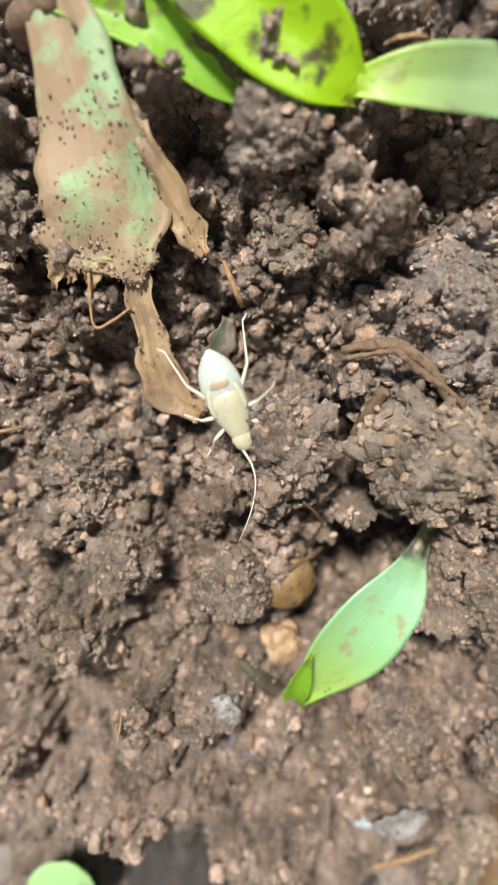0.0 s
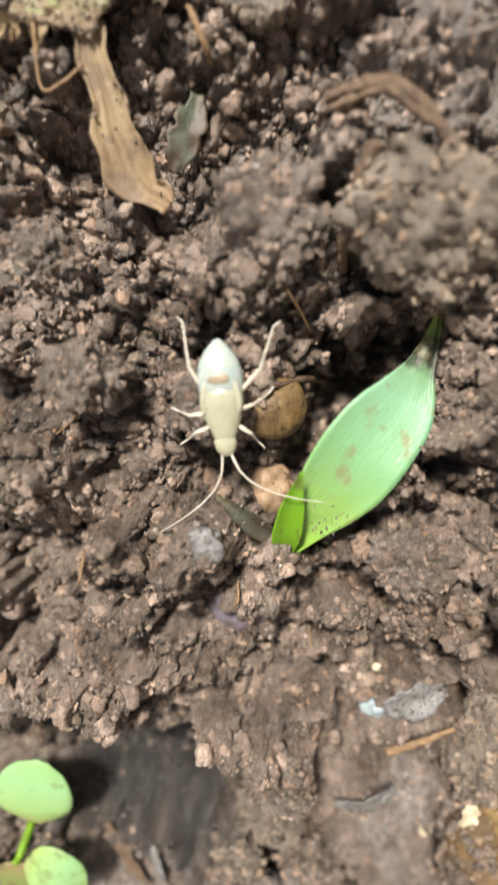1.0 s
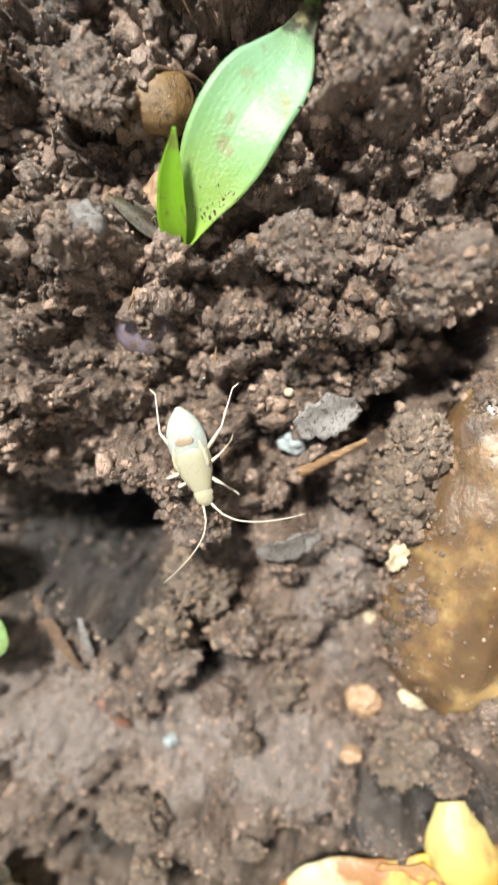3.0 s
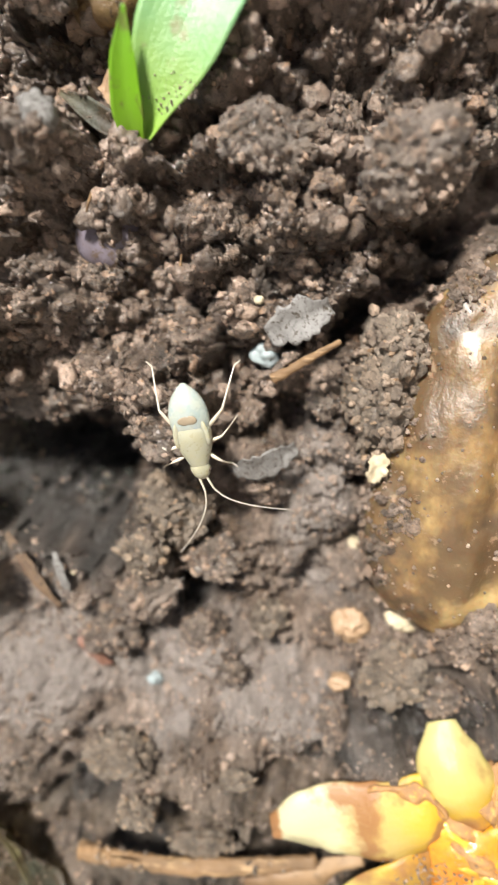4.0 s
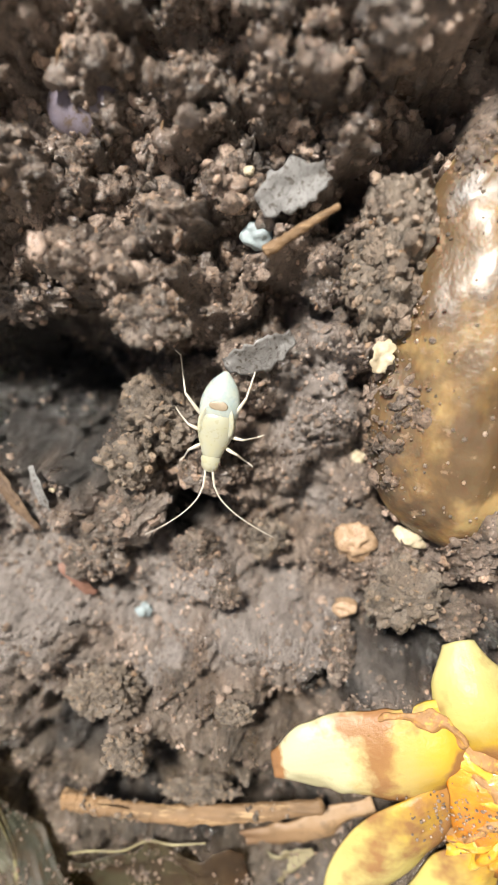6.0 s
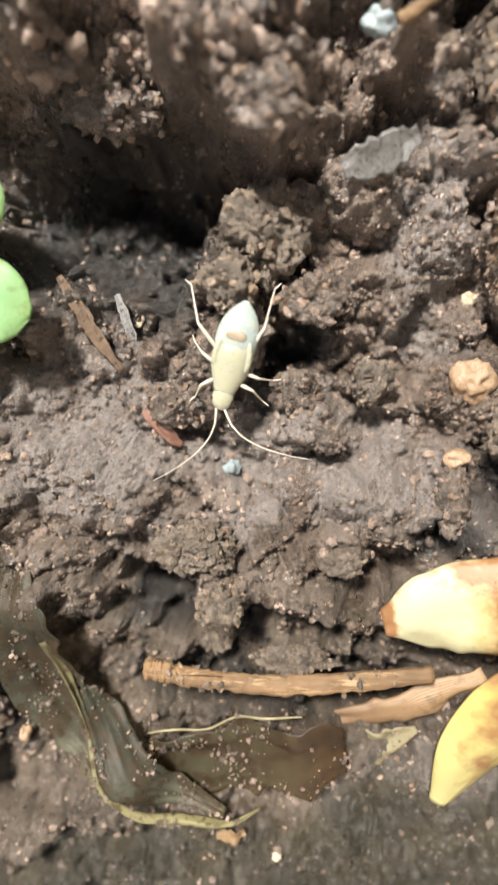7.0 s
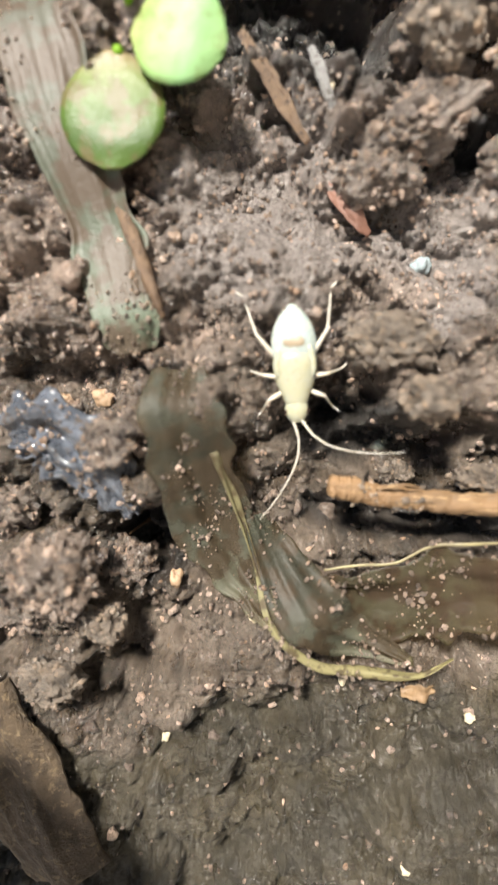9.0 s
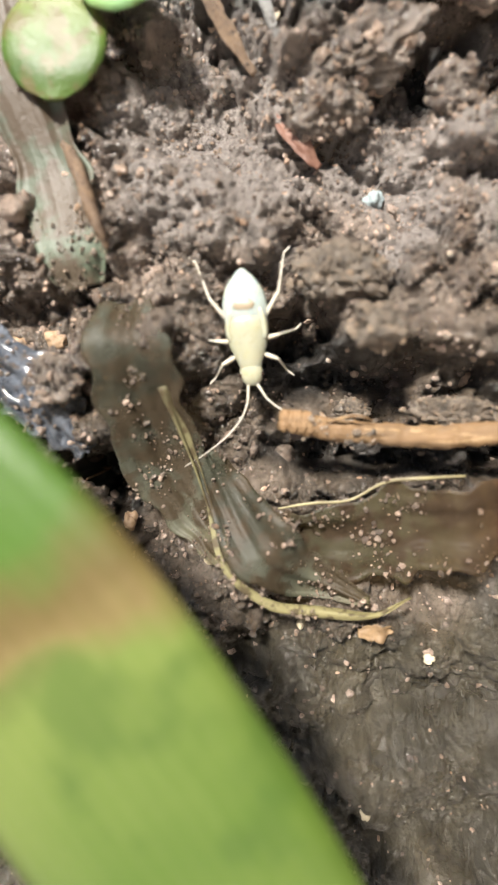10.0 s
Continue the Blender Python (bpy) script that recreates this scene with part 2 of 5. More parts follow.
def soil_material(name, dark, brown, pale, wet=0.35, by_island=False, dry=0.62, film=1.0):
    m, tree, bsdf = nodes_of(name)
    coarse, fine, grain = noise_node(tree, 3.5, 4), noise_node(tree, 0.7, 8, 0.72), noise_node(tree, 0.16, 4, 0.75)
    colour = mix(tree, ramp(tree, fine, [(0.34, (0, 0, 0)), (0.66, (1, 1, 1))]), dark, brown)
    colour = mix(tree, ramp(tree, coarse, [(0.40, (0, 0, 0)), (0.64, (0.85, 0.85, 0.85))]), colour, pale)
    colour = mix(tree, ramp(tree, noise_node(tree, 1.7, 5), [(0.52, (0, 0, 0)), (0.66, (0.6, 0.6, 0.6))]), colour, (0.14, 0.09, 0.056))
    colour = mix(tree, ramp(tree, grain, [(0.30, (0.9, 0.9, 0.9)), (0.46, (0, 0, 0))]), colour, (0.013, 0.00924, 0.00672))
    colour = mix(tree, ramp(tree, grain, [(0.56, (0, 0, 0)), (0.68, (0.85, 0.85, 0.85))]), colour, (0.28, 0.21, 0.16))
    colour = mix(tree, ramp(tree, noise_node(tree, 0.33, 2), [(0.69, (0, 0, 0)), (0.73, (0.9, 0.9, 0.9))]), colour, (0.31, 0.17, 0.066))
    if by_island:
        g = tree.nodes.new("ShaderNodeNewGeometry")
        tone = ramp(tree, g.outputs["Random Per Island"], [(0.0, (0.42, 0.39, 0.36)), (0.35, (0.75, 0.72, 0.69)), (0.7, (1.3, 1.25, 1.22)), (0.92, (1.7, 1.62, 1.57)), (0.97, (1.6, 1.35, 1.1)), (1.0, (1.9, 1.85, 1.82))])
        colour = mix(tree, 1.0, colour, tone, "MULTIPLY")
    else:
        kind = attribute(tree, "soil_kind")
        split = tree.nodes.new("ShaderNodeSeparateColor")
        tree.links.new(kind.outputs["Color"], split.inputs[0])
        # silt tones are painted paler to carry the sheen of reflected sky
        silt_colour = mix(tree, fine, (0.085, 0.068, 0.056), (0.42, 0.355, 0.32))
        silt_colour = mix(tree, ramp(tree, grain, [(0.58, (0, 0, 0)), (0.7, (0.8, 0.8, 0.8))]), silt_colour, (0.072, 0.0539, 0.042))
        colour = mix(tree, split.outputs[0], colour, silt_colour)
        tree.links.new(between(tree, split.outputs[1], 1.0, 0.45), bsdf.inputs["Specular IOR Level"])
        mud_colour = mix(tree, fine, (0.014, 0.0115, 0.006), (0.056, 0.045, 0.024))
        mud_colour = mix(tree, ramp(tree, coarse, [(0.42, (0, 0, 0)), (0.66, (0.7, 0.7, 0.7))]), mud_colour, (0.085, 0.068, 0.038))
        mud_colour = mix(tree, ramp(tree, grain, [(0.6, (0, 0, 0)), (0.7, (0.7, 0.7, 0.7))]), mud_colour, (0.085, 0.07, 0.042))
        colour = mix(tree, split.outputs[1], colour, mud_colour)
        # dip floors: near-black soil colour that stands in for their shade
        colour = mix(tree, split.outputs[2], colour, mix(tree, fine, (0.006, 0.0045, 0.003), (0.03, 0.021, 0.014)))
    tree.links.new(colour, bsdf.inputs["Base Color"])
    tree.links.new(between(tree, ramp(tree, noise_node(tree, 2.6, 4), [(0.40, (0, 0, 0)), (0.60, (1, 1, 1))]), wet, dry), bsdf.inputs["Roughness"])
    bsdf.inputs["Specular IOR Level"].default_value = 1.0
    bsdf.inputs["Coat Weight"].default_value = film
    bsdf.inputs["Coat Roughness"].default_value = 0.24
    bsdf.inputs["Coat IOR"].default_value = 1.6
    first = relief(tree, bsdf, noise_node(tree, 0.35, 5, 0.75), 0.5, 1.0)
    last = relief(tree, bsdf, noise_node(tree, 0.1, 3, 0.7), 0.12, 1.0, first)
    tree.links.new(last, bsdf.inputs["Coat Normal"])
    return m


SOIL = soil_material("soil", (0.024, 0.016, 0.010), (0.185, 0.124, 0.082), (0.37, 0.275, 0.215), 0.26)
CRUMB = soil_material("soil_crumb", (0.05, 0.035, 0.023), (0.29, 0.202, 0.14), (0.50, 0.385, 0.315), 0.28, True)
DUST = soil_material("pale_dust", (0.17, 0.13, 0.09), (0.36, 0.275, 0.20), (0.45, 0.36, 0.285), 0.5, True, 0.7, 0.1)
CRUMB_CORE = soil_material("clod_core", (0.03, 0.021, 0.0145), (0.18, 0.13, 0.092), (0.32, 0.246, 0.195), 0.32)
CLAY = soil_material("dry_clay", (0.08, 0.06, 0.042), (0.29, 0.225, 0.16), (0.40, 0.32, 0.24), 0.45, True, 0.7, 0.15)
CLAY_CORE = soil_material("clay_core", (0.05, 0.038, 0.027), (0.26, 0.20, 0.145), (0.38, 0.305, 0.235), 0.45, False, 0.7, 0.15)


def plant_material(name, colours, through=0.35, rough=0.4, vein=0.25, dirt=0.35, size=1.2, spread=3.0, stain=(0.17, 0.11, 0.06), edge=0.62, clear=0.0):
    """Leaf flesh: colours run from the stalk to the tip; veins run along it; specks of soil lie on it."""
    m, tree, bsdf = nodes_of(name)
    along, across = attribute(tree, "along").outputs["Fac"], attribute(tree, "across").outputs["Fac"]
    wave = node(tree, "ShaderNodeTexWave", Scale=2.2, Distortion=5.0, Detail=4.0)
    join = tree.nodes.new("ShaderNodeCombineXYZ")
    tree.links.new(across, join.inputs[0])
    tree.links.new(join.outputs[0], wave.inputs["Vector"])
    shift = node(tree, "ShaderNodeMath")
    shift.operation = "MULTIPLY_ADD"
    tree.links.new(noise_node(tree, spread, 4), shift.inputs[0])
    shift.inputs[1].default_value = 0.24
    tree.links.new(along, shift.inputs[2])
    drop = node(tree, "ShaderNodeMath")
    drop.operation = "SUBTRACT"
    tree.links.new(shift.outputs[0], drop.inputs[0])
    drop.inputs[1].default_value = 0.12
    flesh = ramp(tree, drop.outputs[0], colours)
    flesh = mix(tree, between(tree, wave.outputs["Fac"], 0.0, vein), flesh, (0.75, 0.85, 0.6), "MULTIPLY")
    flesh = mix(tree, ramp(tree, noise_node(tree, size, 4, 0.55), [(edge - 0.08 * dirt, (0, 0, 0)), (edge + 0.04, (dirt, dirt, dirt))]), flesh, stain)
    tree.links.new(flesh, bsdf.inputs["Base Color"])
    bsdf.inputs["Roughness"].default_value = rough
    fibres = relief(tree, bsdf, wave.outputs["Fac"], 0.04 * vein, 0.7)
    relief(tree, bsdf, noise_node(tree, 0.4, 5, 0.7), 0.03 + 0.06 * dirt, 0.7, fibres)
    glow = tree.nodes.new("ShaderNodeBsdfTranslucent")
    tree.links.new(flesh, glow.inputs[0])
    both = node(tree, "ShaderNodeMixShader")
    both.inputs[0].default_value = through
    tree.links.new(bsdf.outputs[0], both.inputs[1])
    tree.links.new(glow.outputs[0], both.inputs[2])
    if clear:
        film = node(tree, "ShaderNodeMixShader")
        tree.links.new(between(tree, noise_node(tree, 1.8, 5, 0.7), clear + 0.3, clear - 0.3), film.inputs[0])
        tree.links.new(both.outputs[0], film.inputs[1])
        tree.links.new(node(tree, "ShaderNodeBsdfTransparent", Color=(0.75, 0.68, 0.5, 1)).outputs[0], film.inputs[2])
        both = film
    tree.links.new(both.outputs[0], tree.nodes["Material Output"].inputs["Surface"])
    return m


def plain_material(name, a, b, size, rough=0.5, wear=None, bump=0.08, coat=0.0, flesh=0.0, along=None):
    """Two tones in blotches of that size, with a third, finer, for wear."""
    m, tree, bsdf = nodes_of(name)
    where = None
    if along:
        stretch = node(tree, "ShaderNodeMapping", Scale=along)
        tree.links.new(tree.nodes.new("ShaderNodeTexCoord").outputs["Object"], stretch.inputs["Vector"])
        where = stretch.outputs[0]
    colour = mix(tree, ramp(tree, noise_node(tree, size, 5, 0.6, where), [(0.35, (0, 0, 0)), (0.65, (1, 1, 1))]), a, b)
    if wear:
        colour = mix(tree, ramp(tree, noise_node(tree, size * 0.4, 5, 0.7, where), [(0.54, (0, 0, 0)), (0.62, (1, 1, 1))]), colour, wear)
    tree.links.new(colour, bsdf.inputs["Base Color"])
    tree.links.new(between(tree, noise_node(tree, size * 0.5, 3), max(0.05, rough - 0.15), rough + 0.15), bsdf.inputs["Roughness"])
    bsdf.inputs["Coat Weight"].default_value = coat
    bsdf.inputs["Coat Roughness"].default_value = 0.15
    if flesh:
        bsdf.inputs["Subsurface Weight"].default_value = flesh
        bsdf.inputs["Subsurface Radius"].default_value = (1.0, 0.8, 0.5)
        bsdf.inputs["Subsurface Scale"].default_value = 0.0006
    relief(tree, bsdf, noise_node(tree, size * 0.25, 5, 0.7, where), bump, 0.7)
    return m


SHOOT = plant_material("shoot_leaf", [(0.0, (0.26, 0.46, 0.05)), (0.16, (0.25, 0.42, 0.10)), (0.36, (0.22, 0.44, 0.21)), (0.6, (0.26, 0.48, 0.30)), (0.72, (0.20, 0.36, 0.19)), (0.77, (0.05, 0.05, 0.035)), (0.85, (0.06, 0.075, 0.035)), (0.89, (0.17, 0.28, 0.08)), (1.0, (0.30, 0.28, 0.09))], 0.3, 0.36, 0.12, 0.75, 1.5, 2.0, (0.26, 0.24, 0.12), 0.63)
YOUNG = plant_material("young_leaf", [(0.0, (0.24, 0.44, 0.03)), (0.5, (0.25, 0.52, 0.02)), (1.0, (0.20, 0.42, 0.03))], 0.5, 0.42, 0.18, 0.55)
SEEDLING = plant_material("seed_leaf", [(0.0, (0.40, 0.40, 0.16)), (0.2, (0.35, 0.52, 0.18)), (0.7, (0.30, 0.52, 0.24)), (1.0, (0.30, 0.50, 0.20))], 0.35, 0.48, 0.03, 0.5, 1.4, 3.0, (0.17, 0.20, 0.05), 0.62)
SEEDLING_OLD = plant_material("old_seed_leaf", [(0.0, (0.22, 0.16, 0.075)), (0.2, (0.14, 0.175, 0.045)), (0.45, (0.085, 0.14, 0.025)), (0.75, (0.05, 0.095, 0.018)), (1.0, (0.08, 0.14, 0.022))], 0.15, 0.42, 0.03, 0.9, 1.1, 3.0, (0.12, 0.10, 0.04), 0.55)
GRASS = plant_material("grass_leaf", [(0.0, (0.05, 0.11, 0.016)), (0.40, (0.075, 0.15, 0.022)), (0.47, (0.14, 0.10, 0.035)), (0.50, (0.20, 0.15, 0.06)), (0.56, (0.16, 0.21, 0.05)), (0.74, (0.09, 0.15, 0.024)), (1.0, (0.13, 0.18, 0.035))], 0.3, 0.4, 0.45, 0.5, 5.0, 6.0, (0.05, 0.10, 0.016), 0.56)
WITHERED = plant_material("withered_leaf", [(0.0, (0.26, 0.34, 0.19)), (0.35, (0.27, 0.40, 0.23)), (0.65, (0.26, 0.35, 0.19)), (0.8, (0.27, 0.22, 0.13)), (1.0, (0.24, 0.17, 0.10))], 0.25, 0.6, 0.25, 0.98, 2.2, 3.0, (0.28, 0.20, 0.125), 0.5)
ROTTEN = plant_material("rotten_leaf", [(0.0, (0.085, 0.09, 0.066)), (0.35, (0.05, 0.048, 0.034)), (0.7, (0.12, 0.125, 0.095)), (1.0, (0.16, 0.14, 0.08))], 0.25, 0.5, 0.12, 0.9, 1.3, 2.0, (0.07, 0.05, 0.03), 0.5, 0.34)
FILM = plant_material("rotten_film", [(0.0, (0.085, 0.08, 0.052)), (0.5, (0.10, 0.085, 0.05)), (1.0, (0.11, 0.062, 0.035))], 0.3, 0.4, 0.15, 0.9, 1.1, 2.0, (0.07, 0.045, 0.028), 0.52, 0.45)
STRAW = plant_material("grey_straw", [(0.0, (0.10, 0.095, 0.075)), (0.5, (0.075, 0.085, 0.06)), (1.0, (0.12, 0.15, 0.105))], 0.12, 0.5, 0.1, 0.9, 1.8, 2.0, (0.075, 0.05, 0.032), 0.48)
VEIN = plain_material("leaf_rim", (0.27, 0.235, 0.12), (0.13, 0.105, 0.06), 1.5, 0.45)
HEM = plant_material("leaf_hem", [(0.0, (0.14, 0.12, 0.065)), (0.35, (0.28, 0.25, 0.13)), (0.75, (0.32, 0.28, 0.14)), (1.0, (0.38, 0.33, 0.16))], 0.35, 0.5, 0.2, 0.95, 0.6, 1.0, (0.10, 0.075, 0.04), 0.56)
TAN_SCRAP = plant_material("tan_scrap", [(0.0, (0.16, 0.09, 0.05)), (0.4, (0.27, 0.165, 0.09)), (1.0, (0.36, 0.23, 0.13))], 0.2, 0.5, 0.35, 0.7, 1.0, 1.5)
PALE_SCRAP = plant_material("pale_scrap", [(0.0, (0.22, 0.20, 0.12)), (1.0, (0.34, 0.29, 0.18))], 0.3, 0.5, 0.2, 0.7, 0.9, 1.5, (0.12, 0.085, 0.045), 0.58)
PETAL_WHOLE = plant_material("whole_petal", [(0.0, (0.58, 0.26, 0.012)), (0.22, (0.58, 0.38, 0.045)), (0.42, (0.56, 0.46, 0.14)), (1.0, (0.58, 0.52, 0.24))], 0.3, 0.36, 0.05, 0.95, 4.0, 1.2, (0.30, 0.15, 0.06), 0.6)
PETAL_BRUISED = plant_material("bruised_petal", [(0.0, (0.62, 0.30, 0.015)), (0.2, (0.62, 0.41, 0.05)), (0.36, (0.56, 0.42, 0.14)), (0.43, (0.36, 0.19, 0.07)), (0.47, (0.33, 0.17, 0.065)), (0.52, (0.58, 0.47, 0.22)), (0.58, (0.60, 0.56, 0.34)), (0.91, (0.60, 0.57, 0.37)), (0.96, (0.32, 0.16, 0.065)), (1.0, (0.26, 0.13, 0.055))], 0.3, 0.36, 0.05, 0.95, 3.0, 1.6, (0.32, 0.155, 0.06), 0.585)
ORANGE = plain_material("flower_heart", (0.50, 0.15, 0.008), (0.54, 0.26, 0.015), 1.2, 0.35, (0.38, 0.18, 0.05), 0.1, 0.2, 0.3)
GOLD = plain_material("flower_gold", (0.54, 0.25, 0.012), (0.58, 0.37, 0.05), 1.4, 0.35, (0.54, 0.43, 0.15), 0.1, 0.2, 0.3)
BRUISE = plain_material("bruised_flesh", (0.36, 0.19, 0.07), (0.22, 0.12, 0.05), 0.8, 0.45, (0.50, 0.28, 0.06), 0.15)


def wet_skin():
    """Rotting skin: gold and brown streaks, dark blotches, dried soil in the dips."""
    m, tree, bsdf = nodes_of("wet_brown_skin")
    coords = tree.nodes.new("ShaderNodeTexCoord")
    stretch = node(tree, "ShaderNodeMapping", Scale=(0.62, 0.5, 1.0))
    tree.links.new(coords.outputs["Object"], stretch.inputs["Vector"])
    streak = noise_node(tree, 2.6, 5, 0.6, stretch.outputs[0])
    colour = ramp(tree, streak, [(0.34, (0.03, 0.02, 0.012)), (0.43, (0.085, 0.052, 0.026)), (0.53, (0.19, 0.115, 0.045)), (0.64, (0.34, 0.235, 0.10))])
    colour = mix(tree, ramp(tree, noise_node(tree, 4.5, 4), [(0.44, (0, 0, 0)), (0.58, (0.9, 0.9, 0.9))]), colour, (0.085, 0.05, 0.022))
    colour = mix(tree, ramp(tree, noise_node(tree, 1.1, 6, 0.7), [(0.58, (0, 0, 0)), (0.64, (0.8, 0.8, 0.8))]), colour, (0.24, 0.16, 0.10))
    tree.links.new(colour, bsdf.inputs["Base Color"])
    tree.links.new(between(tree, noise_node(tree, 2.2, 4), 0.34, 0.6), bsdf.inputs["Roughness"])
    bsdf.inputs["Coat Weight"].default_value, bsdf.inputs["Coat Roughness"].default_value = 0.12, 0.2
    bsdf.inputs["Subsurface Weight"].default_value, bsdf.inputs["Subsurface Scale"].default_value = 0.3, 0.0009
    first = relief(tree, bsdf, noise_node(tree, 2.0, 5, 0.6, stretch.outputs[0]), 0.3, 0.9)
    relief(tree, bsdf, noise_node(tree, 0.5, 3, 0.6), 0.06, 0.5, first)
    return m


AMBER = wet_skin()
TORN = plant_material("torn_leaf", [(0.0, (0.26, 0.34, 0.13)), (0.15, (0.28, 0.21, 0.115)), (1.0, (0.30, 0.20, 0.115))], 0.15, 0.6, 0.15, 0.9, 1.5, 3.0, (0.17, 0.115, 0.07), 0.54)
WOOD = plain_material("dead_wood", (0.255, 0.15, 0.07), (0.13, 0.078, 0.038), 0.9, 0.55, (0.33, 0.22, 0.115), 0.25, along=(0.13, 1.0, 1.0))
ROOT = plain_material("dead_root", (0.085, 0.052, 0.032), (0.17, 0.11, 0.065), 0.7, 0.5, (0.035, 0.022, 0.015), 0.2)
SMUT = plant_material("smutted_leaf", [(0.0, (0.28, 0.46, 0.03)), (0.5, (0.42, 0.70, 0.012)), (0.9, (0.42, 0.68, 0.012)), (1.0, (0.46, 0.50, 0.04))], 0.6, 0.42, 0.1, 0.9, 1.6, 3.0, (0.05, 0.035, 0.015), 0.60)
PALE_LEAF = plant_material("pale_leaf_end", [(0.0, (0.30, 0.50, 0.03)), (0.3, (0.30, 0.46, 0.12)), (0.6, (0.22, 0.34, 0.15)), (1.0, (0.34, 0.48, 0.26))], 0.4, 0.4, 0.08, 0.4, 2.0, 3.0)
ROOT_LEAF = plain_material("blackened_leaf", (0.03, 0.02, 0.01), (0.07, 0.05, 0.025), 0.8, 0.5, (0.12, 0.16, 0.02), 0.3)
SLAB = plain_material("brown_bark", (0.085, 0.058, 0.032), (0.04, 0.026, 0.015), 1.2, 0.6, (0.14, 0.10, 0.055), 0.6)
RED_BARK = plain_material("red_bark", (0.20, 0.10, 0.07), (0.14, 0.068, 0.046), 0.6, 0.5)
CHIP = plain_material("tan_chip", (0.24, 0.155, 0.08), (0.15, 0.095, 0.05), 0.7, 0.5)
OCHRE = plain_material("ochre_stone", (0.36, 0.25, 0.16), (0.27, 0.175, 0.10), 0.6, 0.42, (0.20, 0.12, 0.07))
HUSK = plain_material("seed_husk", (0.10, 0.06, 0.025), (0.19, 0.122, 0.048), 1.3, 0.4, (0.06, 0.038, 0.02), 0.15)
PURPLE = plain_material("violet_stone", (0.16, 0.14, 0.175), (0.10, 0.08, 0.085), 1.2, 0.32, (0.09, 0.062, 0.045))
SLATE = plain_material("grey_flake", (0.12, 0.115, 0.11), (0.21, 0.205, 0.20), 0.7, 0.3, (0.05, 0.04, 0.03), 0.12)
BLUE = plain_material("blue_grain", (0.30, 0.36, 0.37), (0.20, 0.23, 0.24), 0.6, 0.25)
BLACK = plain_material("black_wet_bark", (0.02, 0.025, 0.034), (0.12, 0.135, 0.165), 1.1, 0.3, (0.09, 0.07, 0.055), 0.6, 0.5)
CREAM = plain_material("cream_chip", (0.50, 0.44, 0.32), (0.38, 0.31, 0.20), 0.5, 0.45)
NYMPH = plain_material("nymph_skin", (0.36, 0.35, 0.24), (0.34, 0.34, 0.265), 0.8, 0.3, None, 0.01, 0.3, 0.5)
# the abdomen's blue tint paints in the sky's reflection
NYMPH_TAIL = plain_material("nymph_abdomen", (0.30, 0.365, 0.36), (0.35, 0.37, 0.32), 0.8, 0.28, None, 0.01, 0.3, 0.5)
NYMPH_LEG = plain_material("nymph_leg", (0.52, 0.48, 0.40), (0.46, 0.41, 0.33), 0.5, 0.35, None, 0.01, 0.2, 0.3)
NYMPH_MARK = plain_material("nymph_mark", (0.24, 0.19, 0.13), (0.28, 0.23, 0.16), 0.4, 0.4, None, 0.01)
EYE = plain_material("dark_eye", (0.05, 0.025, 0.02), (0.03, 0.015, 0.012), 0.2, 0.2, None, 0.005, 0.5)


# ---- shapes, all in millimetres ----
def mesh_of(name, verts, faces, smooth=True):
    me = bpy.data.meshes.new(name)
    me.from_pydata((np.asarray(verts, float) * MM).tolist(), [], [list(f) for f in faces])
    me.polygons.foreach_set("use_smooth", [smooth] * len(me.polygons))
    me.update()
    return me


def part(name, shape, material, parent=None, label="", smooth=True):
    """Links a shape (verts, faces, and for leaves along and across) as one mesh."""
    verts, faces, *extra = shape
    me = mesh_of(name, verts, faces, smooth)
    me.materials.append(material)
    for key, values in zip(("along", "across"), extra):
        me.attributes.new(key, "FLOAT", "POINT").data.foreach_set("value", np.asarray(values, np.float32))
    ob = new(name, me)
    ob.parent = parent
    return tagged(ob, label=label)


def base(name, x=0.0, y=0.0, z=0.0, turn=0.0):
    ob = new(name)
    ob.empty_display_size = 0.001
    ob.matrix_basis = pose(x * MM, y * MM, z * MM, 0, 0, turn)
    return ob


def joined(shapes):
    verts, faces, n = [], [], 0
    for v, f, *_ in shapes:
        verts.append(np.asarray(v, float))
        faces.extend([[i + n for i in face] for face in f])
        n += len(v)
    return np.concatenate(verts), faces


ICO = {}


def ico(level):
    if level not in ICO:
        bm = bmesh.new()
        bmesh.ops.create_icosphere(bm, subdivisions=level, radius=1.0)
        bm.verts.ensure_lookup_table()
        ICO[level] = np.array([v.co[:] for v in bm.verts]), [[v.index for v in f.verts] for f in bm.faces]
        bm.free()
    return ICO[level]


def turned(v, rx=0, ry=0, rz=0):
    return v @ np.array(Euler((radians(rx), radians(ry), radians(rz))).to_matrix()).T


def blob(centre, radii, seed, level=3, rough=0.25, size=0.6, turn=(0, 0, 0)):
    """A rounded lump with an uneven skin."""
    v, f = ico(level)
    n = 1 + rough * fbm(v[:, 0] / size + seed * 3.1, v[:, 1] / size, v[:, 2] / size, 3, seed)
    return turned(v * n[:, None] * np.array(radii), *turn) + np.array(centre), f


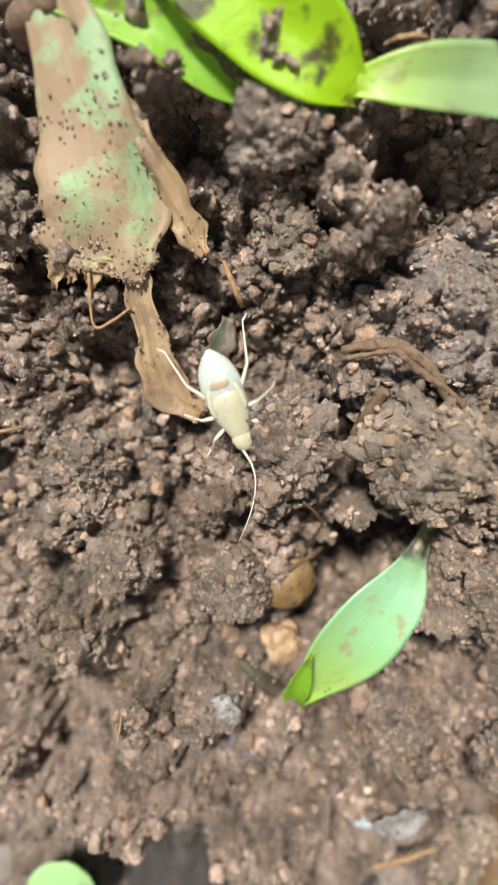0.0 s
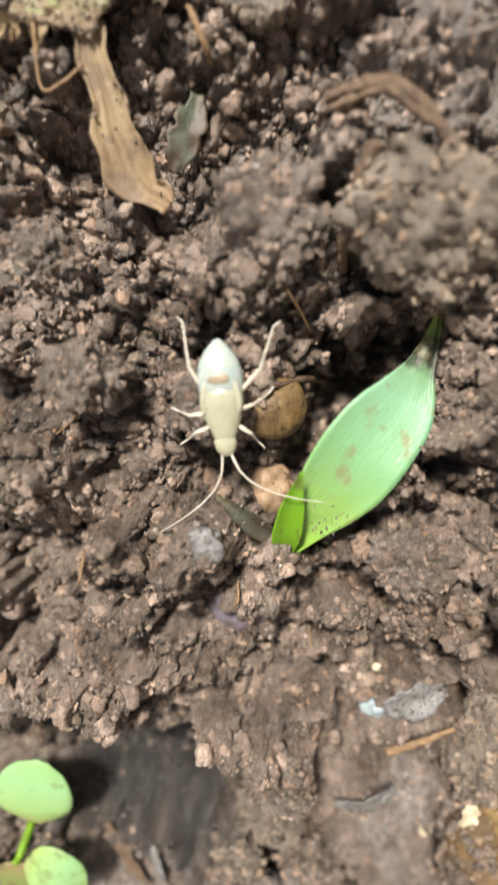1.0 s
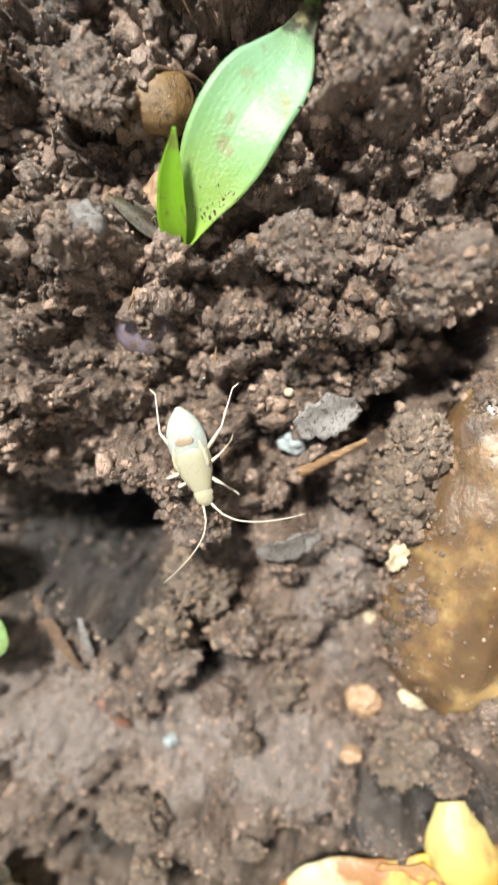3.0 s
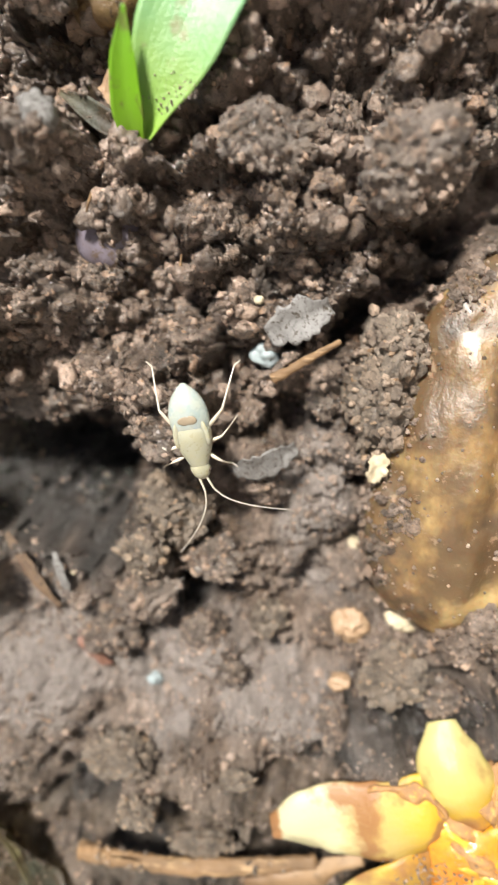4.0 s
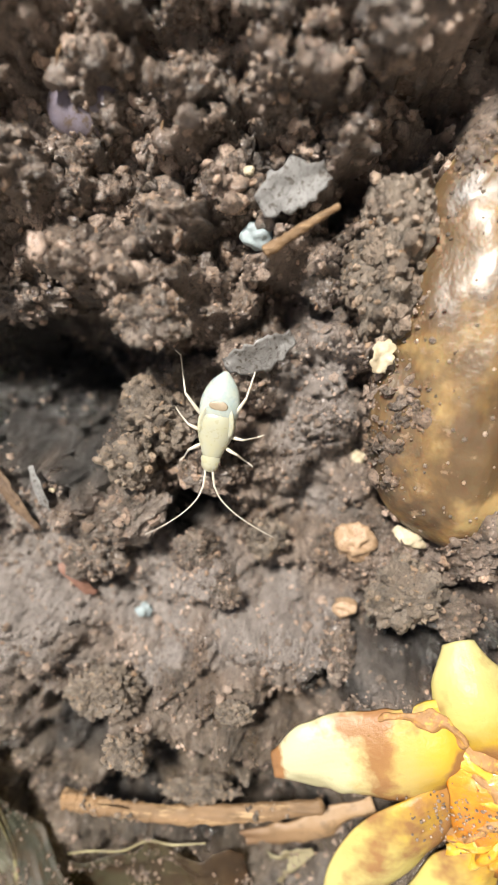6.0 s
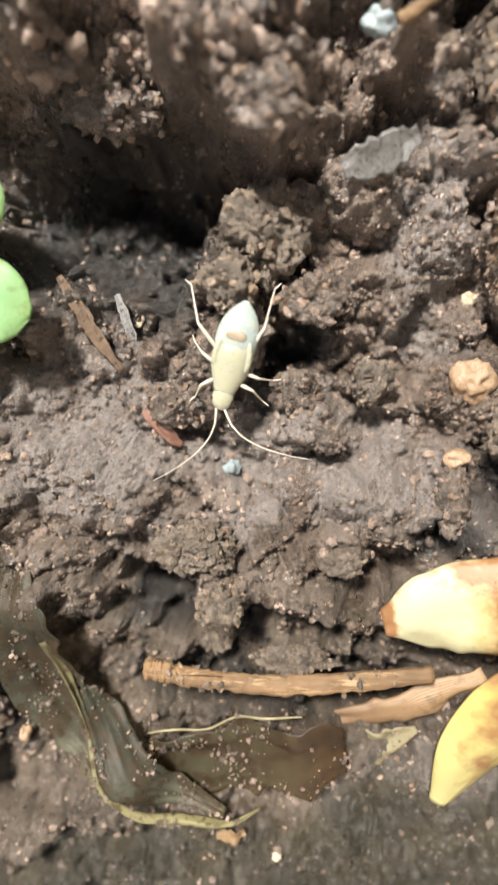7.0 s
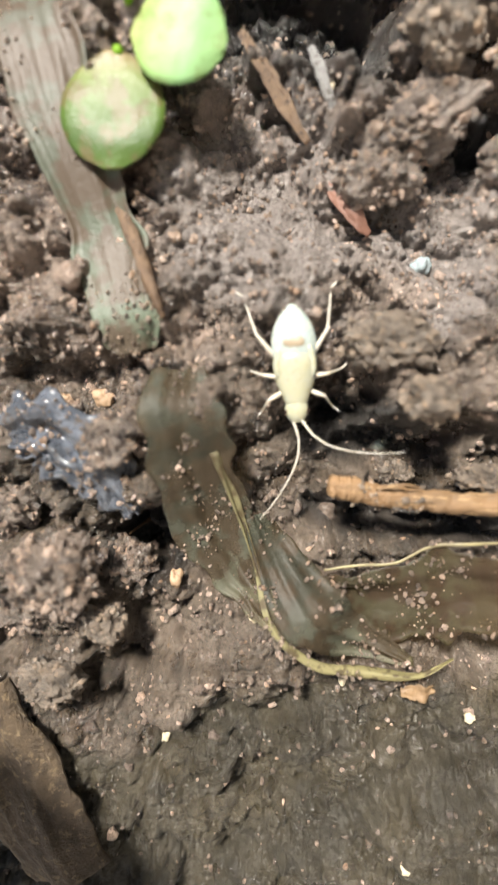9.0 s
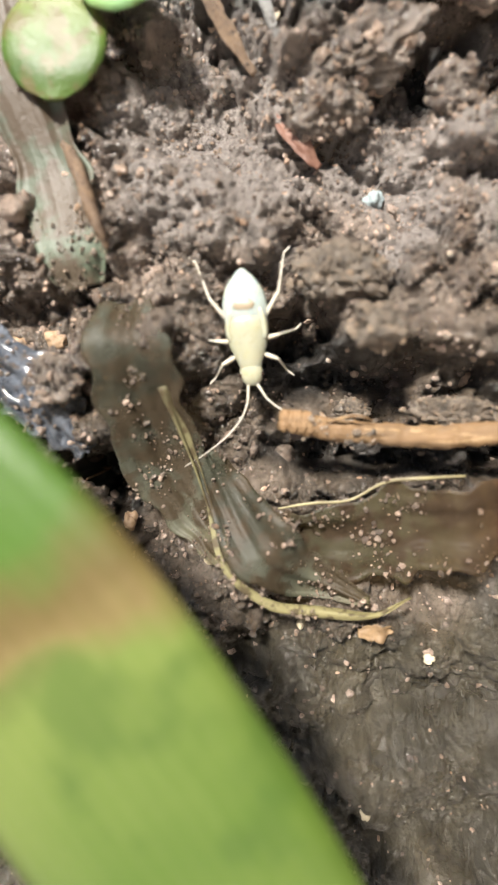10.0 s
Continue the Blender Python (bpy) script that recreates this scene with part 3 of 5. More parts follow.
def crumbled(centre, radii, seed, crumbs=60, level=4, size=0.3, turn=(0, 0, 0)):
    """A clod: an uneven core with crumbs bedded in its skin."""
    rng = np.random.default_rng(seed)
    v, f = ico(level)
    n = 1 + 0.34 * fbm(v[:, 0] * 1.7 + seed, v[:, 1] * 1.7, v[:, 2] * 1.7, 5, seed, 0.62) - 0.16 * np.abs(vnoise(v[:, 0] * 5, v[:, 1] * 5, v[:, 2] * 5 + seed, seed + 9)) + 0.10 * vnoise(v[:, 0] * 13, v[:, 1] * 13, v[:, 2] * 13 + seed, seed + 8) + 0.06 * vnoise(v[:, 0] * 26, v[:, 1] * 26, v[:, 2] * 26 + seed, seed + 7)
    core = v * n[:, None]
    shapes = [(core * np.array(radii), f)]
    cv, cf = ico(1)
    for i in rng.integers(0, len(v), crumbs):
        r = min(radii) * size * rng.uniform(0.3, 1.0) * rng.uniform(0.5, 1.0)
        lump = turned(cv * rng.uniform(0.6, 1.35, 3) * (1 + 0.35 * rng.uniform(-1, 1, (len(cv), 1))), *rng.uniform(0, 360, 3))
        shapes.append((lump * r + core[i] * np.array(radii) * rng.uniform(0.93, 1.04), cf))
    crust, faces = joined(shapes[1:])
    return (turned(shapes[0][0], *turn) + np.array(centre), f), (turned(crust, *turn) + np.array(centre), faces)


def smooth_line(points, n):
    """A soft curve through points."""
    p = np.asarray(points, float)
    ext = np.concatenate([[2 * p[0] - p[1]], p, [2 * p[-1] - p[-2]]])
    out = []
    for u in np.linspace(0, len(p) - 1 - 1e-9, n):
        i = int(u)
        t = u - i
        a, b, c, d = ext[i : i + 4]
        out.append(0.5 * (2 * b + (c - a) * t + (2 * a - 5 * b + 4 * c - d) * t * t + (3 * b - a - 3 * c + d) * t**3))
    return np.array(out)


def tube(points, radii, n=24, sides=9, rough=0.0, seed=0, oval_by=1.0):
    """A closed, tapered rod along a curve."""
    c = smooth_line(points, n)
    r = np.interp(np.linspace(0, 1, n), np.linspace(0, 1, len(radii)), radii)
    d = np.gradient(c, axis=0)
    d /= np.linalg.norm(d, axis=1)[:, None]
    side = np.cross(d, (0.05, 0.02, 1.0))
    side /= np.linalg.norm(side, axis=1)[:, None]
    up = np.cross(side, d)
    verts, faces = [], []
    for i in range(n):
        a = np.arange(sides) * 2 * np.pi / sides
        k = r[i] * (1 + rough * vnoise(np.cos(a) * 1.5 + seed, np.sin(a) * 1.5, a * 0 + i * 0.6, seed))
        verts.append(c[i] + (np.cos(a) * k)[:, None] * side[i] + (np.sin(a) * k * oval_by)[:, None] * up[i])
        if i:
            o = (i - 1) * sides
            faces += [[o + j, o + (j + 1) % sides, o + sides + (j + 1) % sides, o + sides + j] for j in range(sides)]
    verts = np.concatenate([*verts, c[:1] - d[:1] * r[0] * 0.4, c[-1:] + d[-1:] * r[-1] * 0.4])
    last, top = n * sides, (n - 1) * sides
    faces += [[last, (j + 1) % sides, j] for j in range(sides)] + [[last + 1, top + j, top + (j + 1) % sides] for j in range(sides)]
    return verts, faces


def leaf(points, widths, thick=0.14, curl=0.2, n=40, m=12, ups=(0, 0, 1), ripple=0.0, seed=0, ragged=0.0, tilt=0.0, pleat=0.0):
    """A leaf with a front, a back and a rim. points: its midrib; widths: half widths along it; curl: how far its edges rise, as a part of the width."""
    c = smooth_line(points, n)
    u = np.linspace(0, 1, n)
    w = np.interp(u, np.linspace(0, 1, len(widths)), widths)
    w = np.convolve(np.pad(w, 2, "edge"), np.ones(5) / 5, "valid")
    d = np.gradient(c, axis=0)
    d /= np.linalg.norm(d, axis=1)[:, None]
    side = np.cross(d, np.asarray(ups, float))
    side /= np.linalg.norm(side, axis=1)[:, None]
    up = np.cross(side, d)
    if tilt:
        k = radians(tilt)
        side, up = side * math.cos(k) + up * math.sin(k), up * math.cos(k) - side * math.sin(k)
    s = np.linspace(-1, 1, m)
    U, S = np.meshgrid(u, s, indexing="ij")
    edge = 1 + ragged * vnoise(U * 14, np.sign(S) * 2.0, U * 0, seed + 3)
    lift = curl * w[:, None] * S**2 + ripple * vnoise(U * 5, S * 1.3, U * 0, seed) + pleat * (vnoise(U * 2.0, S * 3.5, U * 0, seed + 5) + 0.5 * vnoise(U * 3.0, S * 8.0, U * 0, seed + 6)) - 0.05 * w[:, None] * (1 - np.abs(S)) ** 3
    front = c[:, None] + (S * edge * w[:, None])[..., None] * side[:, None] + lift[..., None] * up[:, None]
    rim = thick * (1 - 0.75 * np.abs(S) ** 4)
    back = front - rim[..., None] * up[:, None]
    verts = np.concatenate([front.reshape(-1, 3), back.reshape(-1, 3)])
    k, faces = n * m, []
    for i in range(n - 1):
        for j in range(m - 1):
            a = i * m + j
            faces += [[a, a + 1, a + m + 1, a + m], [k + a, k + a + m, k + a + m + 1, k + a + 1]]
        a, b = i * m, i * m + m - 1
        faces += [[a, a + m, k + a + m, k + a], [b, k + b, k + b + m, b + m]]
    for j in range(m - 1):
        a, b = j, (n - 1) * m + j
        faces += [[a, k + a, k + a + 1, a + 1], [b, b + 1, k + b + 1, k + b]]
    return verts, faces, np.tile(U.ravel(), 2), np.tile(S.ravel(), 2)


def round_widths(w, base=0.3, n=61):
    """Half widths of a round leaf."""
    u = np.linspace(0, 1, n)
    return list(np.maximum(w * np.sqrt(np.maximum(0, 1 - (2 * u - 1) ** 2)), base * (1 - u)))


def lofted(xs, widths, heights, middle, sides=20, n=30):
    """A closed body along x with oval sections."""
    u = np.linspace(0, 1, n)
    k = np.linspace(0, 1, len(widths))
    x = np.interp(u, [0, 1], xs)
    w, h, c = smooth_line([(a, b, m) for a, b, m in zip(widths, heights, middle)], n).T
    a = np.arange(sides) * 2 * np.pi / sides
    verts = np.concatenate([np.stack([np.full(sides, x[i]), np.cos(a) * w[i], c[i] + np.sin(a) * h[i]], -1) for i in range(n)])
    faces = [[(i - 1) * sides + j, (i - 1) * sides + (j + 1) % sides, i * sides + (j + 1) % sides, i * sides + j] for i in range(1, n) for j in range(sides)]
    faces += [list(range(sides))[::-1], [(n - 1) * sides + j for j in range(sides)]]
    return verts, faces


def dusted(shape, n, low, high, seed, least=0.0, most=1.0):
    """Crumbs lying on the upper side of a leaf or rod."""
    rng = np.random.default_rng(seed)
    v = np.asarray(shape[0], float)
    v = v[: len(v) // 2] if len(shape) > 2 else v
    cv, cf = ico(1)
    a, b = int(len(v) * least), int(len(v) * most)
    centre = v[rng.integers(a, b)]
    bits = []
    for i in range(n):
        if i % 16 == 0:
            centre = v[rng.integers(a, b)]
        near = v[a:b][np.argmin(np.linalg.norm(v[a:b] - centre - rng.normal(0, 0.45, 3), axis=1))]
        r = low + (high - low) * rng.uniform() ** 2.5
        bits.append((turned(cv * rng.uniform(0.5, 1.4, 3) * (1 + 0.35 * rng.uniform(-1, 1, (len(cv), 1))), *rng.uniform(0, 360, 3)) * r + near + rng.normal(0, 0.08, 3) * (1, 1, 0) + (0, 0, 0.3 * r), cf))
    return joined(bits)


# ---- the soil ----
def lines(low, high, pitch, far):
    """Grid lines: even within low and high, then ever wider out to far."""
    core = np.arange(low, high + pitch / 2, pitch)
    grow = pitch * np.cumsum(1.22 ** np.arange(1, 62))
    grow = grow[grow < far]
    return np.concatenate([low - grow[::-1], core, core[-1] + grow])


GX, GY = lines(-21.0, 29.5, 0.105, 40000.0), lines(-80.0, 29.5, 0.105, 40000.0)
XX, YY = np.meshgrid(GX, GY, indexing="xy")
ZZ = soil_height(XX, YY)


def at_soil(x, y, reach=0.0):
    """Height of the soil at a place, or the highest within reach of it."""
    if reach:
        near = ZZ[np.ix_(np.abs(GY - y) <= reach, np.abs(GX - x) <= reach)]
        return float(near.max())
    i, j = int(np.clip(np.searchsorted(GY, y), 1, len(GY) - 1)), int(np.clip(np.searchsorted(GX, x), 1, len(GX) - 1))
    return float(ZZ[i, j])


def mean_soil(x, y, reach):
    return float(ZZ[np.ix_(np.abs(GY - y) <= reach, np.abs(GX - x) <= reach)].mean())


def build_ground():
    ny, nx = XX.shape
    me = bpy.data.meshes.new("ground")
    me.vertices.add(nx * ny)
    me.vertices.foreach_set("co", (np.stack([XX, YY, ZZ], -1) * MM).astype(np.float32).ravel())
    a = (np.arange(ny - 1)[:, None] * nx + np.arange(nx - 1)[None]).ravel()
    quads = np.stack([a, a + 1, a + nx + 1, a + nx], -1)
    me.loops.add(quads.size)
    me.loops.foreach_set("vertex_index", quads.ravel().astype(np.int32))
    me.polygons.add(len(quads))
    me.polygons.foreach_set("loop_start", np.arange(0, quads.size, 4, dtype=np.int32))
    me.polygons.foreach_set("use_smooth", np.ones(len(quads), bool))
    me.update(calc_edges=True)
    near = 1 - outlying(XX, YY)
    # channels: pale silt, mud with its darkened band, painted dip shade
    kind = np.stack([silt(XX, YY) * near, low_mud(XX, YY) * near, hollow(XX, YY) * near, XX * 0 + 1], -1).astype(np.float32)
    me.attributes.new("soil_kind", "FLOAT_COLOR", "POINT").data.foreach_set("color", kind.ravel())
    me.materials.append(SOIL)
    tagged(new("ground", me), "damp brown crumbly garden soil with cracks and smooth silt", "soil", kind="structure")


build_ground()


def crumb_field(seed, n, level, low, high, power, below=0.4, bumpy=0.36, on_mud=0.2, on_silt=0.7):
    """Crumbs strewn over the soil: thick on the bank, thin on silt and mud."""
    rng = np.random.default_rng(seed)
    cv, cf = ico(level)
    cf = np.array(cf)
    x, y = rng.uniform(-21, 29, n), rng.uniform(-80, 29, n)
    b, s, m = bank(x, y), silt(x, y), mud(x, y)
    keep = rng.uniform(0, 1, n) < (below + (1 - below) * b) * (1 - (1 - on_silt) * s) * (1 - (1 - on_mud) * m)
    x, y, b = x[keep], y[keep], b[keep]
    n = len(x)
    r = (low + (high - low) * rng.power(power, n) ** 1.5) * (0.8 + 0.2 * b)
    v = np.repeat(cv[None], n, 0) * rng.uniform(0.6, 1.4, (n, 1, 3)) * (1 + bumpy * rng.uniform(-1, 1, (n, len(cv), 1)))
    a = rng.uniform(0, 6.28, (n, 1))
    vx, vy = v[..., 0] * np.cos(a) - v[..., 2] * np.sin(a), v[..., 0] * np.sin(a) + v[..., 2] * np.cos(a)
    z = ZZ[np.clip(np.searchsorted(GY, y), 1, len(GY) - 1), np.clip(np.searchsorted(GX, x), 1, len(GX) - 1)] - 0.1 * r
    pts = np.stack([vx, vy, v[..., 1]], -1) * r[:, None, None] + np.stack([x, y, z], -1)[:, None]
    faces = (cf[None] + (np.arange(n) * len(cv))[:, None, None]).reshape(-1, 3)
    return pts.reshape(-1, 3), faces


def build_crumbs():
    """Loose crumbs too many to count."""
    verts, faces, n = [], [], 0
    for field in ((7, 9000, 2, 0.14, 0.4, 0.6, 0.5, 0.42, 0.14), (9, 8000, 2, 0.24, 0.64, 0.5, 0.1, 0.38, 0.0, 0.05), (8, 70000, 1, 0.05, 0.2, 0.8, 0.9, 0.45, 0.09, 0.95)):
        v, f = crumb_field(*field)
        verts.append(v)
        faces.append(f + n)
        n += len(v)
    verts, faces = np.concatenate(verts), np.concatenate(faces)
    me = bpy.data.meshes.new("soil_crumbs")
    me.vertices.add(len(verts))
    me.vertices.foreach_set("co", (verts * MM).astype(np.float32).ravel())
    me.loops.add(faces.size)
    me.loops.foreach_set("vertex_index", faces.ravel().astype(np.int32))
    me.polygons.add(len(faces))
    me.polygons.foreach_set("loop_start", np.arange(0, faces.size, 3, dtype=np.int32))
    me.polygons.foreach_set("use_smooth", np.ones(len(faces), bool))
    me.update(calc_edges=True)
    me.materials.append(CRUMB)
    tagged(new("soil_crumbs", me), "loose brown soil crumbs scattered over the ground", "soil crumbs", kind="stuff")


build_crumbs()


# ---- plain unseen walls, added to block sky and bounce light ----
def build_walls():
    dull = plain_material("dull_plaster", (0.10, 0.09, 0.07), (0.15, 0.13, 0.10), 300.0, 0.8, (0.08, 0.07, 0.055), 2.0)
    pale = plain_material("pale_plaster", (0.45, 0.42, 0.39), (0.38, 0.35, 0.32), 300.0, 0.8, (0.32, 0.29, 0.26), 2.0)
    f = [[0, 1, 3, 2], [4, 6, 7, 5], [0, 4, 5, 1], [2, 3, 7, 6], [0, 2, 6, 4], [1, 5, 7, 3]]
    for name, x0, x1, y0, y1, plaster in (("wall_south", -5000, 700, -800, -600, pale), ("wall_east", 500, 700, -600, 5000, dull)):
        v = np.array([(x, y, z) for x in (x0, x1) for y in (y0, y1) for z in (-30, 2600)], float)
        tagged(part(name, (v, f), plaster, smooth=False), "plain unseen plaster wall added to shape the light", "wall", kind="structure")


build_walls()


# ---- clods and stones ----
CLOD_TOPS = []


def clod(x, y, radii, seed, label, material=None, crumbs=70, sink=0.06, turn=0, name="soil_clod", level=4, size=0.34):
    crumbs, size, level = int(crumbs * 2.2), size * 0.85, 5 if max(radii) > 1.9 else level
    z = mean_soil(x, y, 0.8 * min(radii[:2])) + radii[2] * (1.1 - 2 * sink) + 0.25
    core, crust = crumbled((0, 0, 0), radii, seed, crumbs, level, size)
    ob = part(name, core, {CRUMB: CRUMB_CORE}.get(material, CLAY_CORE))
    tagged(part("crumb_crust", crust, material or CLAY, ob, "", False), kind="stuff")
    tops = np.concatenate([core[0], crust[0]]) @ np.array(Matrix.Rotation(radians(turn), 3, "Z")).T
    CLOD_TOPS.append(tops + (x, y, z))
    ob.matrix_basis = pose(x * MM, y * MM, z * MM, 0, 0, turn)
    return tagged(ob, label, "soil clod", group="soil clods")


def stone(x, y, radii, seed, material, label, name="pebble", sink=0.3, rough=0.18, turn=0, category="pebble"):
    z = mean_soil(x, y, 0.5 * min(radii[:2])) + radii[2] * (1 - 2 * sink)
    ob = part(name, blob((0, 0, 0), radii, seed, 4, rough + 0.16, 0.8), material)
    ob.matrix_basis = pose(x * MM, y * MM, z * MM, 0, 0, turn)
    return tagged(ob, label, category, group={"pebble": "pebbles on the soil", "grain": "pale grains on the mud", "chip": "cream chips"}.get(category, ""))


clod(7.7, 4.7, (3.2, 2.8, 1.9), 11, "large warm brown clod under a dead root", crumbs=300, level=5, size=0.3)
clod(0.6, 4.4, (2.2, 2.6, 1.5), 12, "grey-brown crumbly clod on the bank", CRUMB, 160, size=0.3)
clod(4.4, -31.0, (2.1, 2.0, 1.8), 13, "tan clod of clumped crumbs standing under the bank", crumbs=130, size=0.3, sink=0.3)
clod(6.1, -39.1, (1.3, 1.1, 1.0), 14, "rounded brown clod beside a hollow", CRUMB, 90)
clod(7.0, -34.2, (1.7, 1.2, 1.1), 15, "small tan crumbly clod beside a hollow", CRUMB, 110)
clod(10.2, -38.4, (1.1, 1.1, 0.9), 16, "small round clod on pale silt", crumbs=70)
clod(7.9, -41.3, (0.9, 0.8, 0.6), 17, "small brown clod at a hollow's rim", CRUMB, 50)
clod(17.6, -41.0, (2.0, 2.0, 1.4), 18, "brown crumbly clod near the yellow flower", crumbs=100)
clod(14.3, -44.7, (0.9, 1.9, 0.9), 19, "long dark clod near an ochre pebble", CRUMB, 70)
clod(0.9, -47.2, (2.0, 1.2, 1.1), 20, "tan crumbly clod above a dead stick", crumbs=110)
clod(2.4, -49.7, (1.2, 1.0, 0.9), 21, "tan crumbly clod above a dead stick", crumbs=90)
clod(8.5, -47.4, (0.9, 0.7, 0.5), 22, "small tan clod on pale silt", crumbs=50)
clod(-12.2, -52.0, (1.3, 1.2, 1.0), 23, "knobbly brown clod beside black bark", CRUMB, 60)
clod(-14.8, -58.2, (2.2, 1.8, 1.5), 24, "broad crumbly clod beside black bark", CRUMB, 220, level=5, size=0.34, sink=0.2)
clod(-11.8, -58.6, (1.3, 1.1, 1.0), 86, "small crumbly clod beside black bark", CRUMB, 110, size=0.36, sink=0.25)
clod(-16.8, -60.6, (1.6, 1.3, 1.0), 87, "small crumbly clod on dark mud", CRUMB, 110, size=0.36)
clod(-12.6, -60.9, (1.2, 1.0, 0.8), 88, "small reddish crumbly clod on dark mud", CLAY, 90, size=0.36)
clod(-17.4, -55.6, (1.4, 1.2, 1.0), 89, "small crumbly clod beside black bark", CRUMB, 100, size=0.36)
clod(-15.2, -64.0, (1.6, 1.2, 0.9), 25, "small reddish-brown clod on mud", crumbs=60)
clod(13.0, -24.6, (0.9, 0.9, 0.7), 26, "small pinkish clod beside a twig", CRUMB, 60)
clod(2.1, -37.0, (3.0, 1.7, 1.4), 27, "long brown clod on the silt", CRUMB, 100, turn=35)
clod(6.2, -53.6, (1.9, 0.8, 0.8), 28, "crumbs of tan soil heaped on a dead stick", crumbs=130, sink=-0.15)
clod(1.9, -53.5, (0.8, 0.5, 0.5), 29, "small crumbs of tan soil behind a stick", crumbs=60, sink=-0.1)

clod(2.6, -33.6, (1.5, 1.3, 1.1), 71, "tan crumbly clod leaning on another", CLAY, 90)
clod(0.2, -39.6, (1.8, 1.4, 1.0), 72, "dull brown clod on pale silt", CRUMB, 100)
clod(4.6, -26.0, (1.9, 1.3, 1.2), 74, "overhanging clod at the bank's edge", CRUMB, 110)
clod(-3.5, -24.6, (2.4, 1.4, 1.2), 75, "overhanging clod at the bank's edge", CRUMB, 120)
clod(-7.6, -3.6, (1.9, 1.6, 1.2), 76, "brown crumbly clod on the bank", CRUMB, 110)
clod(-10.6, 1.6, (2.3, 1.7, 1.3), 77, "brown crumbly clod on the bank", CRUMB, 120)
clod(-1.0, 14.6, (1.7, 1.5, 1.2), 78, "crumbly clod beside a crack", CLAY, 120)
clod(-2.2, 19.0, (2.2, 1.8, 1.3), 79, "crumbly clod under an arching leaf", CRUMB, 120)
clod(12.4, -2.6, (1.8, 1.6, 1.2), 80, "crumbly clod beside a green shoot", CRUMB, 110)
clod(9.4, -11.6, (2.0, 1.5, 1.1), 81, "crumbly clod beside a hole", CRUMB, 110)
clod(16.2, -12.6, (2.3, 1.8, 1.3), 82, "crumbly clod above a deep crack", CRUMB, 120)
clod(-16.0, 13.5, (2.3, 1.9, 1.3), 83, "pinkish clod beside a withered leaf", CLAY, 120)
clod(3.4, -35.4, (1.0, 0.9, 0.8), 84, "small tan clod in a hollow", CLAY, 60)
clod(20.4, -42.2, (1.4, 1.1, 0.9), 85, "dark wet clod near the flower", CRUMB, 70)

stone(1.4, -4.4, (2.0, 1.8, 1.4), 31, HUSK, "ochre seed husk half sunk in the soil", "seed_husk", category="seed husk", rough=-0.08, sink=0.6)
clod(-1.4, -4.2, (2.0, 1.8, 1.3), 44, "pinkish crumbly clod beside a seed husk", CRUMB, 110)
stone(1.3, -15.9, (2.0, 1.6, 1.0), 32, PURPLE, "smooth violet-grey stone half buried in soil", "stone", 1.0, -0.11, category="stone")
stone(15.2, -38.4, (1.0, 1.1, 0.9), 33, OCHRE, "pinkish angular pebble on silt", rough=0.22)
stone(14.8, -42.5, (0.75, 0.5, 0.5), 34, OCHRE, "small ochre pebble on a clod", sink=0.0)
stone(9.6, -21.9, (0.75, 0.7, 0.6), 35, BLUE, "pale blue-grey rounded grain", sink=0.1)
stone(18.3, -38.2, (0.9, 0.5, 0.4), 36, CREAM, "pale cream chip beside wet brown skin", "chip", 0.1, category="chip", turn=-25)
stone(15.6, -34.0, (0.4, 0.45, 0.35), 37, CREAM, "pale cream chip beside wet brown skin", "chip", 0.0, category="chip")
stone(-13.1, -50.1, (0.65, 0.5, 0.45), 38, OCHRE, "rounded orange pebble on dark soil", turn=-35)
stone(-15.3, -50.2, (0.45, 0.4, 0.35), 39, OCHRE, "rounded orange pebble on dark soil")
stone(-9.2, -59.1, (0.35, 0.5, 0.35), 40, OCHRE, "small tan pebble in a hollow", sink=0.0)
stone(2.75, -43.3, (0.45, 0.45, 0.35), 41, BLUE, "pale blue-grey rounded grain", sink=0.1)
stone(1.9, -8.8, (1.4, 1.3, 1.0), 42, OCHRE, "brown rounded stone beside a green shoot", "stone", rough=0.15, category="stone")
stone(-1.0, -11.0, (0.9, 0.8, 0.7), 43, SLATE, "grey rough pebble beside a green shoot", rough=0.25)
for n, (x, y) in enumerate(((5.6, -65.5), (-10.0, -68.6), (-0.6, -64.3), (2.5, -73.0), (-5.2, -61.0), (9.2, -19.0), (-2.1, -35.5))):
    stone(x, y, (0.28, 0.22, 0.2), 50 + n, CREAM, "tiny pale grain lying on dark soil", "grain", 0.0, category="grain", turn=40 * n)


def flake(points_z, x, y, rx, ry, turn, material, label, seed, tip=0.0, name="stone_flake", category="flake"):
    """A thin bent flake with a ragged edge."""
    ob = part(name, leaf([(-rx, 0, 0), (-rx * 0.3, 0.05, 0.25), (rx * 0.4, 0, 0.2), (rx, 0.1, -0.1)], [ry * 0.5, ry, ry * 0.95, ry * 0.35], 0.16, 0.12, 24, 10, ragged=0.25, seed=seed, ripple=0.15), material)
    ob.matrix_basis = pose(x * MM, y * MM, (at_soil(x, y, 0.6) + points_z) * MM, tip, 0, turn)
    return tagged(ob, label, category)


